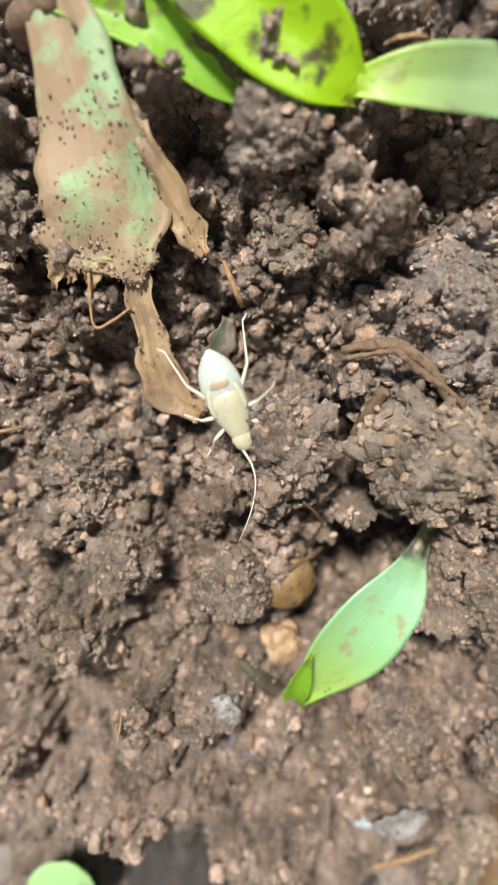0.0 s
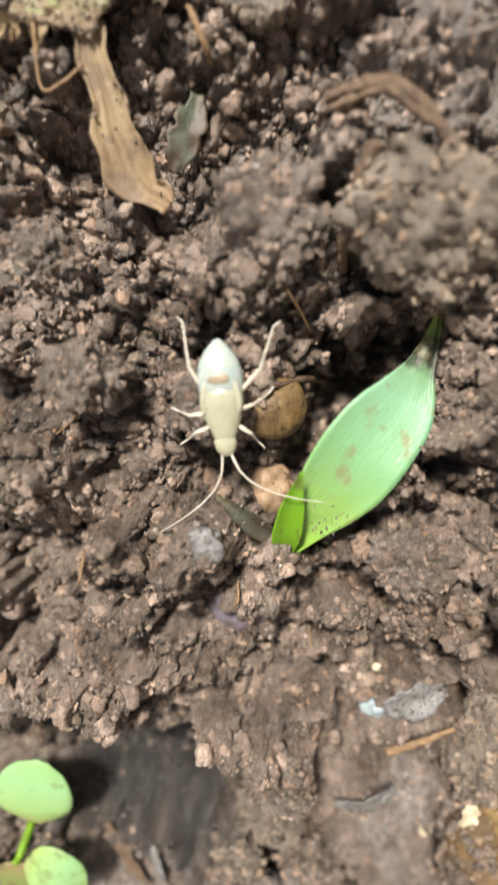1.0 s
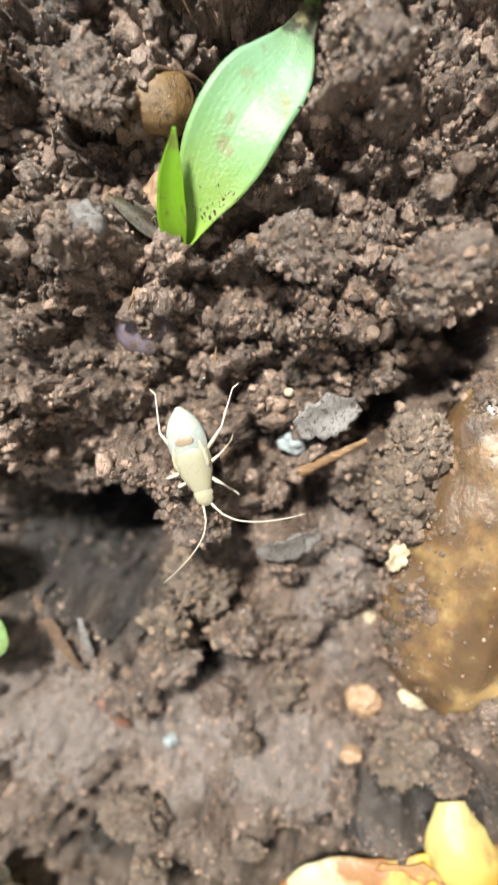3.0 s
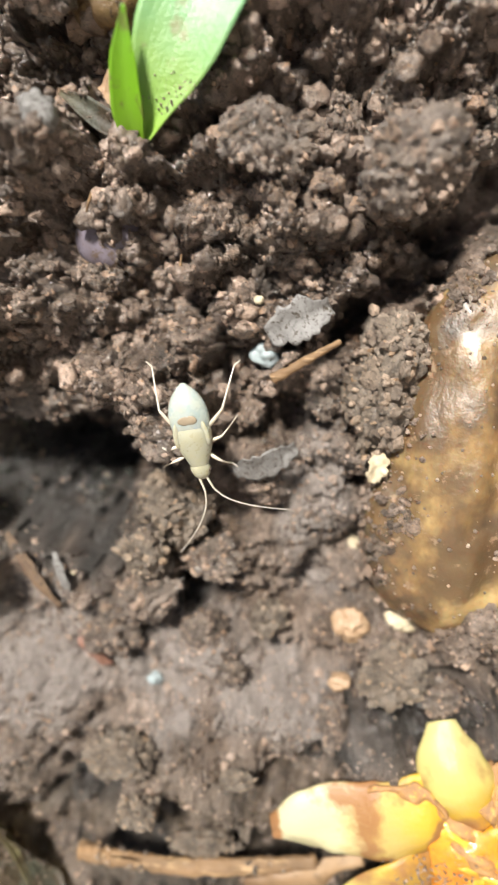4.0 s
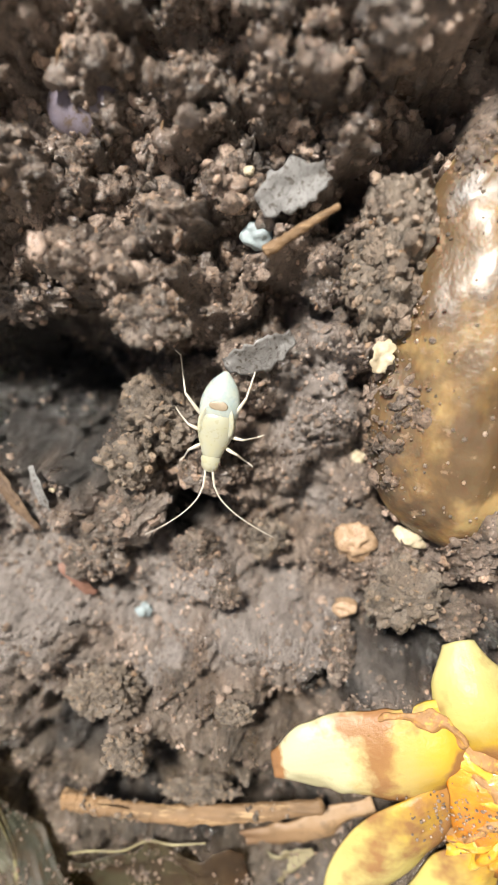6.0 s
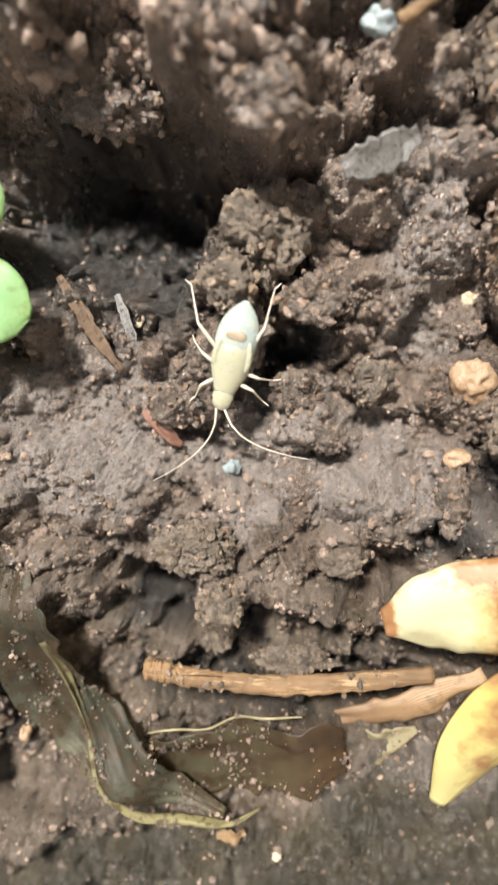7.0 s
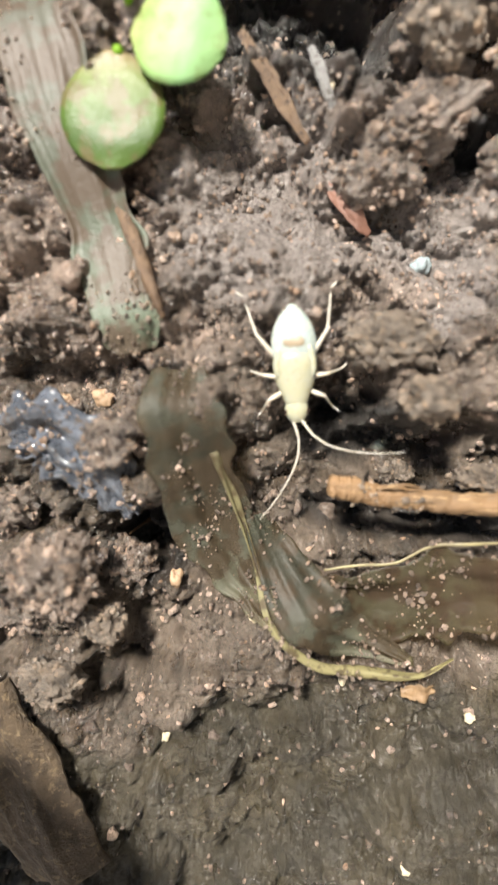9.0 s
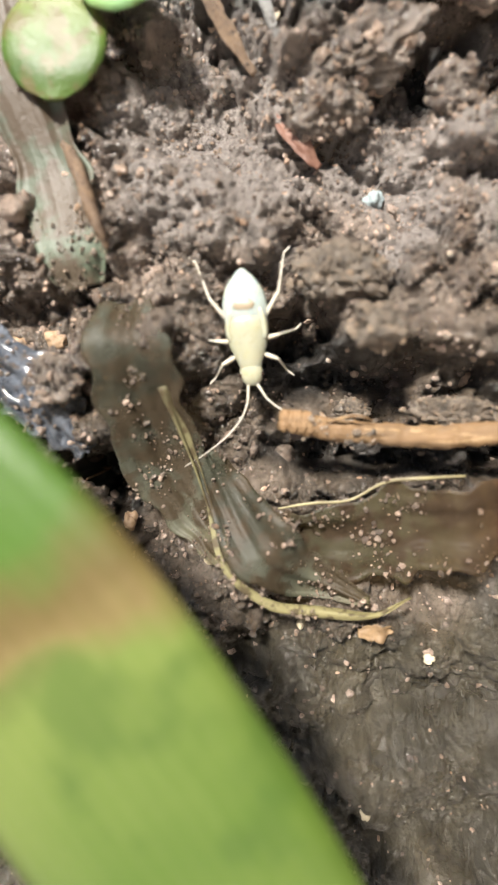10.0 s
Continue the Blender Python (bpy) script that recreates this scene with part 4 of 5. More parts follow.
flake(0.0, 11.4, -20.1, 1.8, 1.1, 25, SLATE, "grey mottled stone flake in the bank", 3)
flake(0.1, 9.8, -27.8, 1.9, 0.9, 22, SLATE, "thin grey translucent flake under the bank", 4, 25)
flake(0.1, -1.1, -40.9, 1.6, 0.42, -48, RED_BARK, "reddish strip of bark on silt", 5, name="bark_strip", category="bark")
flake(0.5, 1.5, -38.7, 1.8, 0.55, 48, CHIP, "tan splinter leaning on a clod", 6, 10, name="wood_chip", category="chip")
flake(0.0, 16.0, -27.9, 0.9, 0.55, 80, CREAM, "cream scrap beside wet brown skin", 8, name="husk_scrap", category="husk")
flake(0.05, -2.5, -35.6, 1.6, 0.28, -69, SLATE, "thin grey splinter lying on silt", 9, name="splinter", category="splinter")
flake(0.05, -4.7, -35.6, 2.9, 0.35, -57, ROOT, "dark brown strip of bark on silt", 10, name="bark_strip", category="bark")
flake(0.1, 2.95, -64.2, 0.8, 0.42, 4, CHIP, "flat brown chip under a leaf rim", 14, name="wood_chip", category="chip")
flake(0.1, -3.9, 8.4, 1.9, 0.8, 75, STRAW, "pale grey-green scrap of leaf on the bank", 13, 15, name="leaf_scrap", category="leaf")


# ---- the clump standing before the wet skin ----
def build_pod():
    ob = base("soil_column", 16.0, -23.6, mean_soil(16.0, -23.6, 1.0) + 0.6)
    for name, centre, radii, seed, crumbs, turn in (("core", (0.2, 0, 0.7), (1.9, 3.7, 1.7), 61, 420, (0, 0, -8)), ("cap", (0.5, 2.6, 1.5), (1.3, 1.4, 1.0), 62, 150, (0, 0, 0))):
        core, crust = crumbled(centre, radii, seed, crumbs, 5, 0.3, turn)
        lump = part(name, core, CLAY_CORE, ob)
        tagged(part("crumb_crust", crust, DUST, lump, "", False), kind="stuff")
    tagged(ob, "tall pinkish-brown crumbly clump leaning on wet skin", "soil clump")


build_pod()


# ---- wet brown skin of a rotting fruit ----
def build_fruit():
    v, f = ico(6)
    p = np.sign(v) * np.abs(v) ** np.array([0.72, 0.72, 1.0])
    p = p * np.array([11.0, 12.4, 3.6])
    p[:, 0] += 0.20 * (p[:, 1] + 1.5)
    fold = np.sin(p[:, 0] * 1.5 + 0.8 * vnoise(p[:, 0] / 3, p[:, 1] / 6, p[:, 2] * 0, 71) * 2)
    p[:, 2] += 0.22 * fold * (v[:, 2] > 0) + 0.35 * fbm(p[:, 0] / 3, p[:, 1] / 4, p[:, 2] * 0, 4, 72)
    ob = base("rotting_fruit", 27.0, -26.5, -1.6)
    part("skin", (p, f), AMBER, ob, "glossy amber-brown wet skin")
    rng = np.random.default_rng(73)
    top = p[(v[:, 2] > 0.25) & (p[:, 0] < 2)]
    cv, cf = ico(1)
    bits = [(cv * rng.uniform(0.03, 0.12) * rng.uniform(0.7, 1.3, 3) + top[i], cf) for i in rng.integers(0, len(top), 260)]
    part("dust", joined(bits), DUST, ob, "brown soil specks stuck to the skin", False)
    rim = np.clip((-p[:, 0] + 0.20 * p[:, 1] - 6.5) / 3.0, 0, 1) + np.clip((p[:, 1] - 8.5) / 2.5, 0, 1) + np.clip((-p[:, 1] - 9.5) / 2.0, 0, 1)
    sticky = (v[:, 2] > -0.25) & (fbm(p[:, 0] / 2.2, p[:, 1] / 2.2, p[:, 2] * 0, 3, 74) + 0.75 * rim > 0.62)
    spots = p[sticky]
    bits = [(turned(cv * rng.uniform(0.5, 1.5, 3) * (1 + 0.35 * rng.uniform(-1, 1, (len(cv), 1))), *rng.uniform(0, 360, 3)) * (0.06 + 0.3 * rng.uniform() ** 3) + spots[i] + rng.normal(0, 0.1, 3), cf) for i in rng.integers(0, len(spots), 1900)]
    tagged(part("soil_crust", joined(bits), CRUMB, ob, "clinging brown soil crumbs", False), kind="stuff")
    tagged(ob, "glossy amber-brown rotting fruit skin dusted with soil", "fruit")


build_fruit()


# ---- fallen yellow flower ----
def build_flower():
    g = at_soil(15.0, -50.0, 1.5)
    ob = base("fallen_flower", 15.0, -50.0, g)
    o = np.array((15.0, -50.0, g))

    def petal(points, widths, material=PETAL_WHOLE, **more):
        return part("petal", leaf(np.array(points, float) - o, widths, 0.5, more.pop("curl", -0.35), 48, 18, **more), material, ob)

    petal([(21.8, -48.5, 2.0), (19.6, -48.7, 2.5), (17.2, -49.1, 2.5), (14.4, -49.4, 2.2), (12.3, -49.9, 1.8), (10.7, -50.4, 1.4)], [2.2, 2.8, 2.7, 2.4, 1.9, 0.6], PETAL_BRUISED, ripple=0.35, seed=2, ragged=0.05)
    petal([(23.0, -48.6, 2.2), (22.0, -47.2, 2.6), (21.2, -45.6, 2.4), (20.8, -44.1, 1.6), (20.6, -43.0, 0.5)], [1.7, 2.0, 2.15, 1.8, 0.8], seed=4, curl=-0.5, ripple=0.25)
    petal([(21.0, -51.6, 1.9), (18.9, -53.2, 2.5), (17.2, -55.2, 2.3), (15.6, -58.0, 1.6), (14.4, -61.0, 0.9)], [1.4, 2.2, 2.4, 2.0, 0.6], seed=5, tilt=12, ripple=0.3)
    petal([(23.4, -54.5, 1.6), (21.6, -56.5, 2.2), (20.2, -59.2, 1.6), (19.2, -61.8, 0.8)], [1.2, 2.1, 2.0, 0.6], seed=6, ripple=0.3)
    rng = np.random.default_rng(81)
    for n, (points, widths) in enumerate((([(22.6, -47.4, 2.4), (24.2, -45.6, 2.2), (26.6, -45.2, 1.6), (29.0, -45.6, 0.8)], [0.9, 1.3, 1.2, 0.5]), ([(15.8, -47.6, 1.6), (17.4, -46.9, 2.1), (19.2, -47.1, 2.3), (20.6, -47.9, 2.4)], [0.3, 0.7, 0.8, 0.4]))):
        part("withered_petal", leaf(np.array(points) - o, widths, 0.35, -0.4, 30, 12, ripple=0.6, ragged=0.3, seed=83 + n), BRUISE, ob, "shrivelled brown petal")
    part("heart", blob(np.array((24.6, -51.4, 1.6)) - o, (4.2, 4.4, 1.2), 82, 4, 0.35, 0.45), ORANGE, ob, "orange fleshy flower heart")
    for n in range(64):
        a, r = rng.uniform(0, 6.28), 4.4 * math.sqrt(rng.uniform(0.02, 1))
        x, y, k = 24.6 + r * math.cos(a), -51.4 + r * 1.05 * math.sin(a), rng.uniform(0.7, 1.15)
        part("ridge", blob(np.array((x, y, 2.55 - 0.06 * r * r)) - o, (1.7 * k, 0.5 * k, 0.8 * k), 90 + n, 3, 0.4, 0.7, (rng.uniform(-20, 20), rng.uniform(0, 25), math.degrees(a) + rng.uniform(-25, 25))), (BRUISE, GOLD, ORANGE, GOLD, ORANGE)[n % 5], ob)
    bits = [(turned(ico(1)[0] * rng.uniform(0.5, 1.5, 3), *rng.uniform(0, 360, 3)) * rng.uniform(0.02, 0.1) + np.array((20.6 + rng.normal(0, 1.1), -51.9 + rng.normal(0, 0.8), 0.0)) - (o[0], o[1], 0), ico(1)[1]) for n in range(170)]
    tops = np.concatenate([np.array([v.co[:] for v in c.data.vertices]) / MM for c in ob.children])
    bits = [(v + (0, 0, tops[np.hypot(tops[:, 0] - v[:, 0].mean(), tops[:, 1] - v[:, 1].mean()) < 0.5][:, 2].max(initial=-0.5)), f) for v, f in bits]
    part("soil_dust", joined(bits), CRUMB, ob, "grey soil smudge on the flower", False)
    tagged(ob, "fallen yellow waxy flower with brown bruises", "flower")


build_flower()


# ---- sticks and roots ----
def stick(name, points, radii, material, label, seed, category="stick", rough=0.25, oval_by=0.8, n=40):
    ob = part(name, tube(points, radii, n, 10, rough, seed, oval_by), material)
    return tagged(ob, label, category, group="rootlets" if name == "rootlet" else "")


def lying(points, lift):
    return [(x, y, at_soil(x, y, 0.3) + lift) for x, y in points]


def build_dead_stick():
    ob = base("dead_stick")
    rod = tube([(-1.5, -53.85, 0.4), (-0.7, -54.0, 0.42), (0.6, -54.3, 0.38), (3.0, -54.5, 0.4), (5.7, -54.6, 0.4), (9.5, -54.2, 0.4), (13.6, -53.7, 0.3)], [0.5, 0.6, 0.52, 0.5, 0.56, 0.52, 0.46], 110, 16, 0.2, 3, 0.85)
    part("rod", rod, WOOD, ob)
    part("broken_end", blob((-1.5, -53.85, 0.4), (0.36, 0.55, 0.46), 5, 3, 0.4, 0.6), WOOD, ob, "frayed end of the stick")
    part("peeled_fibre", tube([(0.4, -53.9, 0.75), (1.6, -53.6, 1.15), (2.4, -53.8, 1.0)], [0.1, 0.07, 0.03], 16, 6), WOOD, ob, "fibre peeling off the stick")
    part("soil_dust", dusted(rod, 130, 0.04, 0.2, 136, 0.2), CLAY, ob, "tan soil crumbs on the stick", False)
    tagged(ob, "tan peeled dead stick lying on the soil", "stick")


build_dead_stick()
g = at_soil(11.0, -56.5, 0.8)


def build_scrap():
    ob = base("leaf_scrap")
    line = [(8.6, -57.4, g + 0.1), (11.5, -56.7, g + 0.3), (14.3, -55.6, g + 0.4), (16.8, -54.4, g + 0.4)]
    part("blade", leaf(line, [0.5, 0.85, 0.8, 0.5], 0.14, -0.35, 40, 12, ripple=0.25, ragged=0.25, seed=26), TAN_SCRAP, ob)
    corner = leaf([(9.0, -58.6, g + 0.2), (10.2, -58.9, g + 0.35), (11.6, -58.4, g + 0.4), (13.2, -57.5, g + 0.4)], [0.5, 1.3, 0.9, 0.2], 0.1, 0.1, 30, 10, ripple=0.2, ragged=0.25, seed=27)
    part("torn_corner", corner, PALE_SCRAP, ob, "pale torn corner")
    part("soil_dust", dusted(corner, 50, 0.03, 0.12, 137), DUST, ob, "brown soil crumbs on the scrap", False)
    tagged(ob, "tan papery scrap of dead leaf on mud", "leaf")


build_scrap()
g = at_soil(12.0, -22.7, 0.8)
stick("twig", [(10.1, -23.1, g + 0.1), (11.8, -22.1, g + 0.25), (13.5, -21.1, g + 0.2)], [0.28, 0.24, 0.14], WOOD, "short pale broken twig on the bank", 5, "twig")
g = at_soil(7.0, 8.5, 1.5)
def build_root():
    ob = base("dead_root")
    way = np.array([(2.4, 9.5, g - 0.5), (4.7, 10.1, g + 0.1), (6.6, 9.2, g + 0.35), (8.0, 7.7, g + 0.35), (9.0, 6.8, g + 0.25), (10.1, 6.1, g)])
    part("strand", tube(way, [0.2, 0.34, 0.3, 0.24, 0.18, 0.06], 60, 9, 0.5, 6, 0.7), ROOT, ob)
    part("strand", tube(way + [(0.0, -0.5, -0.1), (0.1, -0.35, 0.1), (-0.25, -0.3, 0.1), (0.2, 0.25, 0.1), (0.25, 0.15, 0.0), (0.0, 0.0, 0.0)], [0.12, 0.2, 0.22, 0.18, 0.12, 0.05], 60, 8, 0.5, 16, 0.7), ROOT, ob)
    tagged(ob, "dark brown twisted dead root over a clod", "root")


build_root()
stick("dead_root", lying([(4.8, 7.8), (4.1, 5.1), (4.4, 2.7)], 0.4), [0.4, 0.36, 0.25], ROOT, "short brown root beside a clod", 7, "root")
stick("rootlet", lying([(1.6, -3.2), (3.2, -2.9), (4.6, -3.2)], 0.15), [0.12, 0.2, 0.12], ROOT, "thin pale rootlet beside a husk", 8, "root")
stick("rootlet", lying([(-18.0, 2.8), (-15.6, 2.6), (-14.0, 3.0)], 0.1), [0.1, 0.12, 0.08], WOOD, "thin pale rootlet on the bank", 9, "root")
for n, (x, y, a, k) in enumerate(((-9.0, -6.0, 70, 2.0), (-6.8, -12.5, 80, 2.2), (2.4, 0.5, -50, 2.4), (0.7, -14.4, 85, 1.2), (5.0, -17.5, 85, 1.6), (5.3, 15.2, 18, 2.0), (-14.0, -53.0, 5, 1.4), (-11.5, -57.0, 35, 1.2))):
    dx, dy = k / 2 * math.cos(radians(a)), k / 2 * math.sin(radians(a))
    stick("rootlet", lying([(x - dx, y - dy), (x + 0.15, y - 0.1), (x + dx, y + dy)], 0.12), [0.05, 0.08, 0.05], WOOD, "fine pale rootlet on the soil", 20 + n, "root", n=14)


for n, (x, y, r, a) in enumerate(((3.2, 23.4, 1.0, 10), (3.9, 25.4, 1.5, 75), (7.2, 24.5, 1.2, 25), (-3.4, 12.0, 1.2, -60))):
    g = at_soil(x, y, 0.8)
    arc = [(x + r * math.cos(k) * math.cos(radians(a)), y + r * math.cos(k) * math.sin(radians(a)), g + 0.9 * r * math.sin(k)) for k in (-0.2, 0.6, 1.4, 2.2, 3.0)]
    stick("rootlet", arc, [0.12, 0.15, 0.14, 0.12, 0.1], WOOD, "pale looping root standing out of soil", 40 + n, "root", n=24)


# ---- black wet bark ----
def build_black():
    g = mean_soil(-13.0, -53.5, 1.0)
    ob = base("charred_bark")
    slab = leaf([(-3.6, 1.2, 0.2), (-1.4, 1.4, 0.9), (0.8, -0.6, 0.8), (2.6, -2.6, -0.1)], [1.3, 1.9, 1.6, 0.9], 0.7, -0.25, 60, 24, ripple=0.5, ragged=0.3, seed=15, pleat=0.35)
    part("slab", slab, BLACK, ob)
    part("soil_dust", dusted(slab, 220, 0.04, 0.2, 138), CRUMB, ob, "brown soil crumbs on the bark", False)
    ob.matrix_basis = pose(-13.5 * MM, -52.9 * MM, (g + 0.5) * MM)
    tagged(ob, "blue-black wet piece of bark in the soil", "bark")
    g = mean_soil(-14.5, -69.0, 1.0)
    ob = part("bark_slab", leaf([(-2.6, 4.6, 0.3), (-0.8, 1.5, 0.9), (0.8, -2.0, 0.9), (2.2, -5.5, 0.4)], [1.9, 2.4, 2.5, 2.2], 0.8, -0.3, 60, 20, ripple=0.3, ragged=0.07, seed=16, pleat=0.25), SLAB)
    ob.matrix_basis = pose(-16.9 * MM, -69.8 * MM, (g + 0.8) * MM)
    tagged(ob, "rough brown slab of bark on dark mud", "bark")


build_black()


# ---- rotten and withered leaves ----
def draped(points, lift, reach=0.7):
    """Points laid over the soil."""
    return [(x, y, at_soil(x, y, reach) + lift) for x, y in points]


def build_rotten():
    ob = base("rotten_leaf", 0, 0, 0)
    line = [(x, y, max(z, at_soil(x, y, 0.7) + 0.05)) for x, y, z in ((-8.7, -48.4, -0.9), (-8.5, -50.4, -0.9), (-8.1, -53.0, -0.7), (-7.1, -56.2, -0.5), (-5.7, -58.8, -0.4), (-4.3, -60.5, -0.4))]
    blade = leaf(line, [1.2, 1.8, 2.0, 1.8, 1.3, 0.5], 0.1, 0.1, 80, 24, ripple=0.4, ragged=0.16, seed=31, pleat=0.18)
    part("blade", blade, ROTTEN, ob)
    part("soil_dust", dusted(blade, 300, 0.03, 0.14, 131), CRUMB, ob, "brown soil crumbs on the leaf", False)
    line = [(x, y, max(z, at_soil(x, y, 0.7) + 0.05)) for x, y, z in ((-5.3, -55.6, -0.4), (-4.2, -57.6, -0.3), (-2.4, -59.9, -0.2), (-0.2, -61.5, 0.0), (2.6, -62.6, 0.0))]
    fold = leaf(line, [0.6, 1.3, 1.6, 1.2, 0.2], 0.1, 0.12, 60, 20, ripple=0.35, ragged=0.16, seed=36, pleat=0.18)
    part("fold", fold, ROTTEN, ob, "grey-green folded part of the leaf")
    part("soil_dust", dusted(fold, 160, 0.03, 0.15, 139), CRUMB, ob, "brown soil crumbs on the leaf", False)
    line = [(x, y, max(z, at_soil(x, y, 0.6) + 0.45)) for x, y, z in ((-6.9, -52.3, 0.0), (-6.1, -54.9, 0.1), (-5.1, -57.9, 0.1), (-4.1, -60.8, 0.1), (-2.1, -62.5, 0.15), (0.2, -63.0, 0.2), (2.8, -63.15, 0.25), (4.6, -62.4, 0.2))]
    hem = leaf(line, [0.42, 0.22, 0.16, 0.17, 0.24, 0.3, 0.16, 0.05], 0.14, -0.7, 70, 9, ripple=0.25, ragged=0.2, seed=32, tilt=25)
    part("rim", hem, HEM, ob, "yellowish folded leaf rim")
    part("soil_dust", dusted(hem, 70, 0.04, 0.16, 140), CLAY, ob, "tan soil crumbs on the rim", False)
    line = [(x, y, max(z, at_soil(x, y, 0.7) + 0.05)) for x, y, z in ((-1.8, -59.2, -0.4), (1.2, -59.7, -0.3), (4.0, -59.2, -0.2), (6.6, -58.8, -0.2), (9.2, -58.2, -0.2))]
    lobe = leaf(line, [0.9, 2.0, 2.4, 2.1, 1.6], 0.08, 0.12, 50, 24, ripple=0.3, ragged=0.2, seed=33, pleat=0.08)
    part("lobe", lobe, FILM, ob, "see-through brown leaf film")
    part("soil_dust", dusted(lobe, 260, 0.03, 0.16, 132), CRUMB, ob, "brown soil crumbs on the leaf", False)
    line = [(x, y, max(z, at_soil(x, y, 0.7) + 0.25)) for x, y, z in ((-1.8, -58.2, -0.2), (-0.2, -57.9, -0.1), (1.6, -57.7, 0.0), (3.2, -56.8, 0.1), (4.8, -56.5, 0.1), (6.8, -56.4, 0.1))]
    part("lobe_rim", tube(line, [0.05, 0.08, 0.07, 0.1, 0.06], 40, 7, 0.3, 34, 0.5), VEIN, ob, "thin yellowish leaf rim")
    tagged(ob, "grey-brown rotten translucent leaf pressed on mud", "leaf")
    ob = base("straw_strip", 0, 0, 0)
    line = draped([(-16.4, -30.0), (-15.3, -33.3), (-13.9, -37.9), (-12.4, -42.3), (-11.3, -46.0), (-10.8, -47.8)], 0.1)
    blade = leaf(line, [1.6, 1.7, 1.7, 1.7, 1.6, 0.9], 0.16, 0.2, 60, 24, ripple=0.4, ragged=0.2, seed=35, pleat=0.16)
    part("blade", blade, STRAW, ob)
    part("soil_dust", dusted(blade, 360, 0.03, 0.14, 133), DUST, ob, "pale soil crumbs on the strip", False)
    line = draped([(-12.3, -40.2), (-11.1, -42.4), (-9.9, -44.9), (-9.4, -46.3)], 0.1)
    part("rib", tube(line, [0.2, 0.34, 0.28, 0.12], 30, 8, 0.3, 36), ROOT, ob, "brown rib of the strip")
    tagged(ob, "grey-green weathered strip of dead leaf", "leaf")
    ob = base("withered_leaf", 0, 0, 0)
    blade = leaf([(-13.6, 26.0, 2.6), (-12.6, 22.8, 2.3), (-11.0, 18.6, 1.9), (-10.1, 15.1, 1.5), (-10.2, 12.6, 1.1), (-10.3, 11.7, 0.9)], [0.9, 1.4, 2.4, 3.2, 2.7, 2.0], 0.14, -0.1, 60, 20, ripple=0.5, ragged=0.14, seed=37, pleat=0.15)
    part("blade", blade, WITHERED, ob)
    part("soil_crust", dusted(blade, 620, 0.02, 0.11, 134, 0.3), DUST, ob, "tan soil crust on the leaf", False)
    torn = leaf([(-8.4, 14.0, 0.7), (-8.3, 11.9, 0.85), (-7.3, 8.8, 0.6), (-6.0, 6.0, 0.1), (-4.3, 4.9, -0.2)], [0.5, 0.8, 0.85, 1.2, 0.5], 0.14, 0.1, 50, 14, ripple=0.35, ragged=0.3, seed=38, pleat=0.15)
    part("torn_end", torn, TORN, ob, "tan torn leaf end")
    part("soil_crust", dusted(torn, 120, 0.03, 0.1, 135), DUST, ob, "tan soil crust on the leaf", False)
    for n, (x, y, k) in enumerate(((-12.2, 12.2, 1.6), (-11.4, 12.0, 1.0), (-10.4, 12.1, 1.4), (-9.6, 12.4, 0.9))):
        part("shred", leaf([(x, y, 1.1), (x - 0.1, y - 0.5 * k, 0.9), (x - 0.2, y - k, 0.5)], [0.5, 0.4, 0.08], 0.12, 0.2, 16, 8, ripple=0.2, ragged=0.4, seed=140 + n), TORN, ob, "ragged brown shred of the leaf")
    strip = leaf([(-11.6, 22.0, 1.7), (-9.3, 19.0, 1.5), (-7.3, 16.2, 1.1), (-5.8, 14.2, 0.7), (-5.0, 13.2, 0.3)], [0.4, 0.8, 0.95, 0.8, 0.3], 0.14, -0.2, 40, 14, ripple=0.5, ragged=0.35, seed=39, pleat=0.2)
    part("withered_edge", strip, TORN, ob, "tan withered leaf edge")
    part("soil_crust", dusted(strip, 120, 0.03, 0.13, 141), DUST, ob, "tan soil crust on the leaf edge", False)
    part("thread", tube([(-8.4, 10.2, 0.9), (-9.3, 9.4, 0.9), (-10.2, 9.1, 1.0), (-10.6, 11.6, 1.0)], [0.08, 0.1, 0.08, 0.1], 24, 6), WOOD, ob)
    tagged(ob, "withered green-brown leaf crusted with soil", "leaf")


build_rotten()


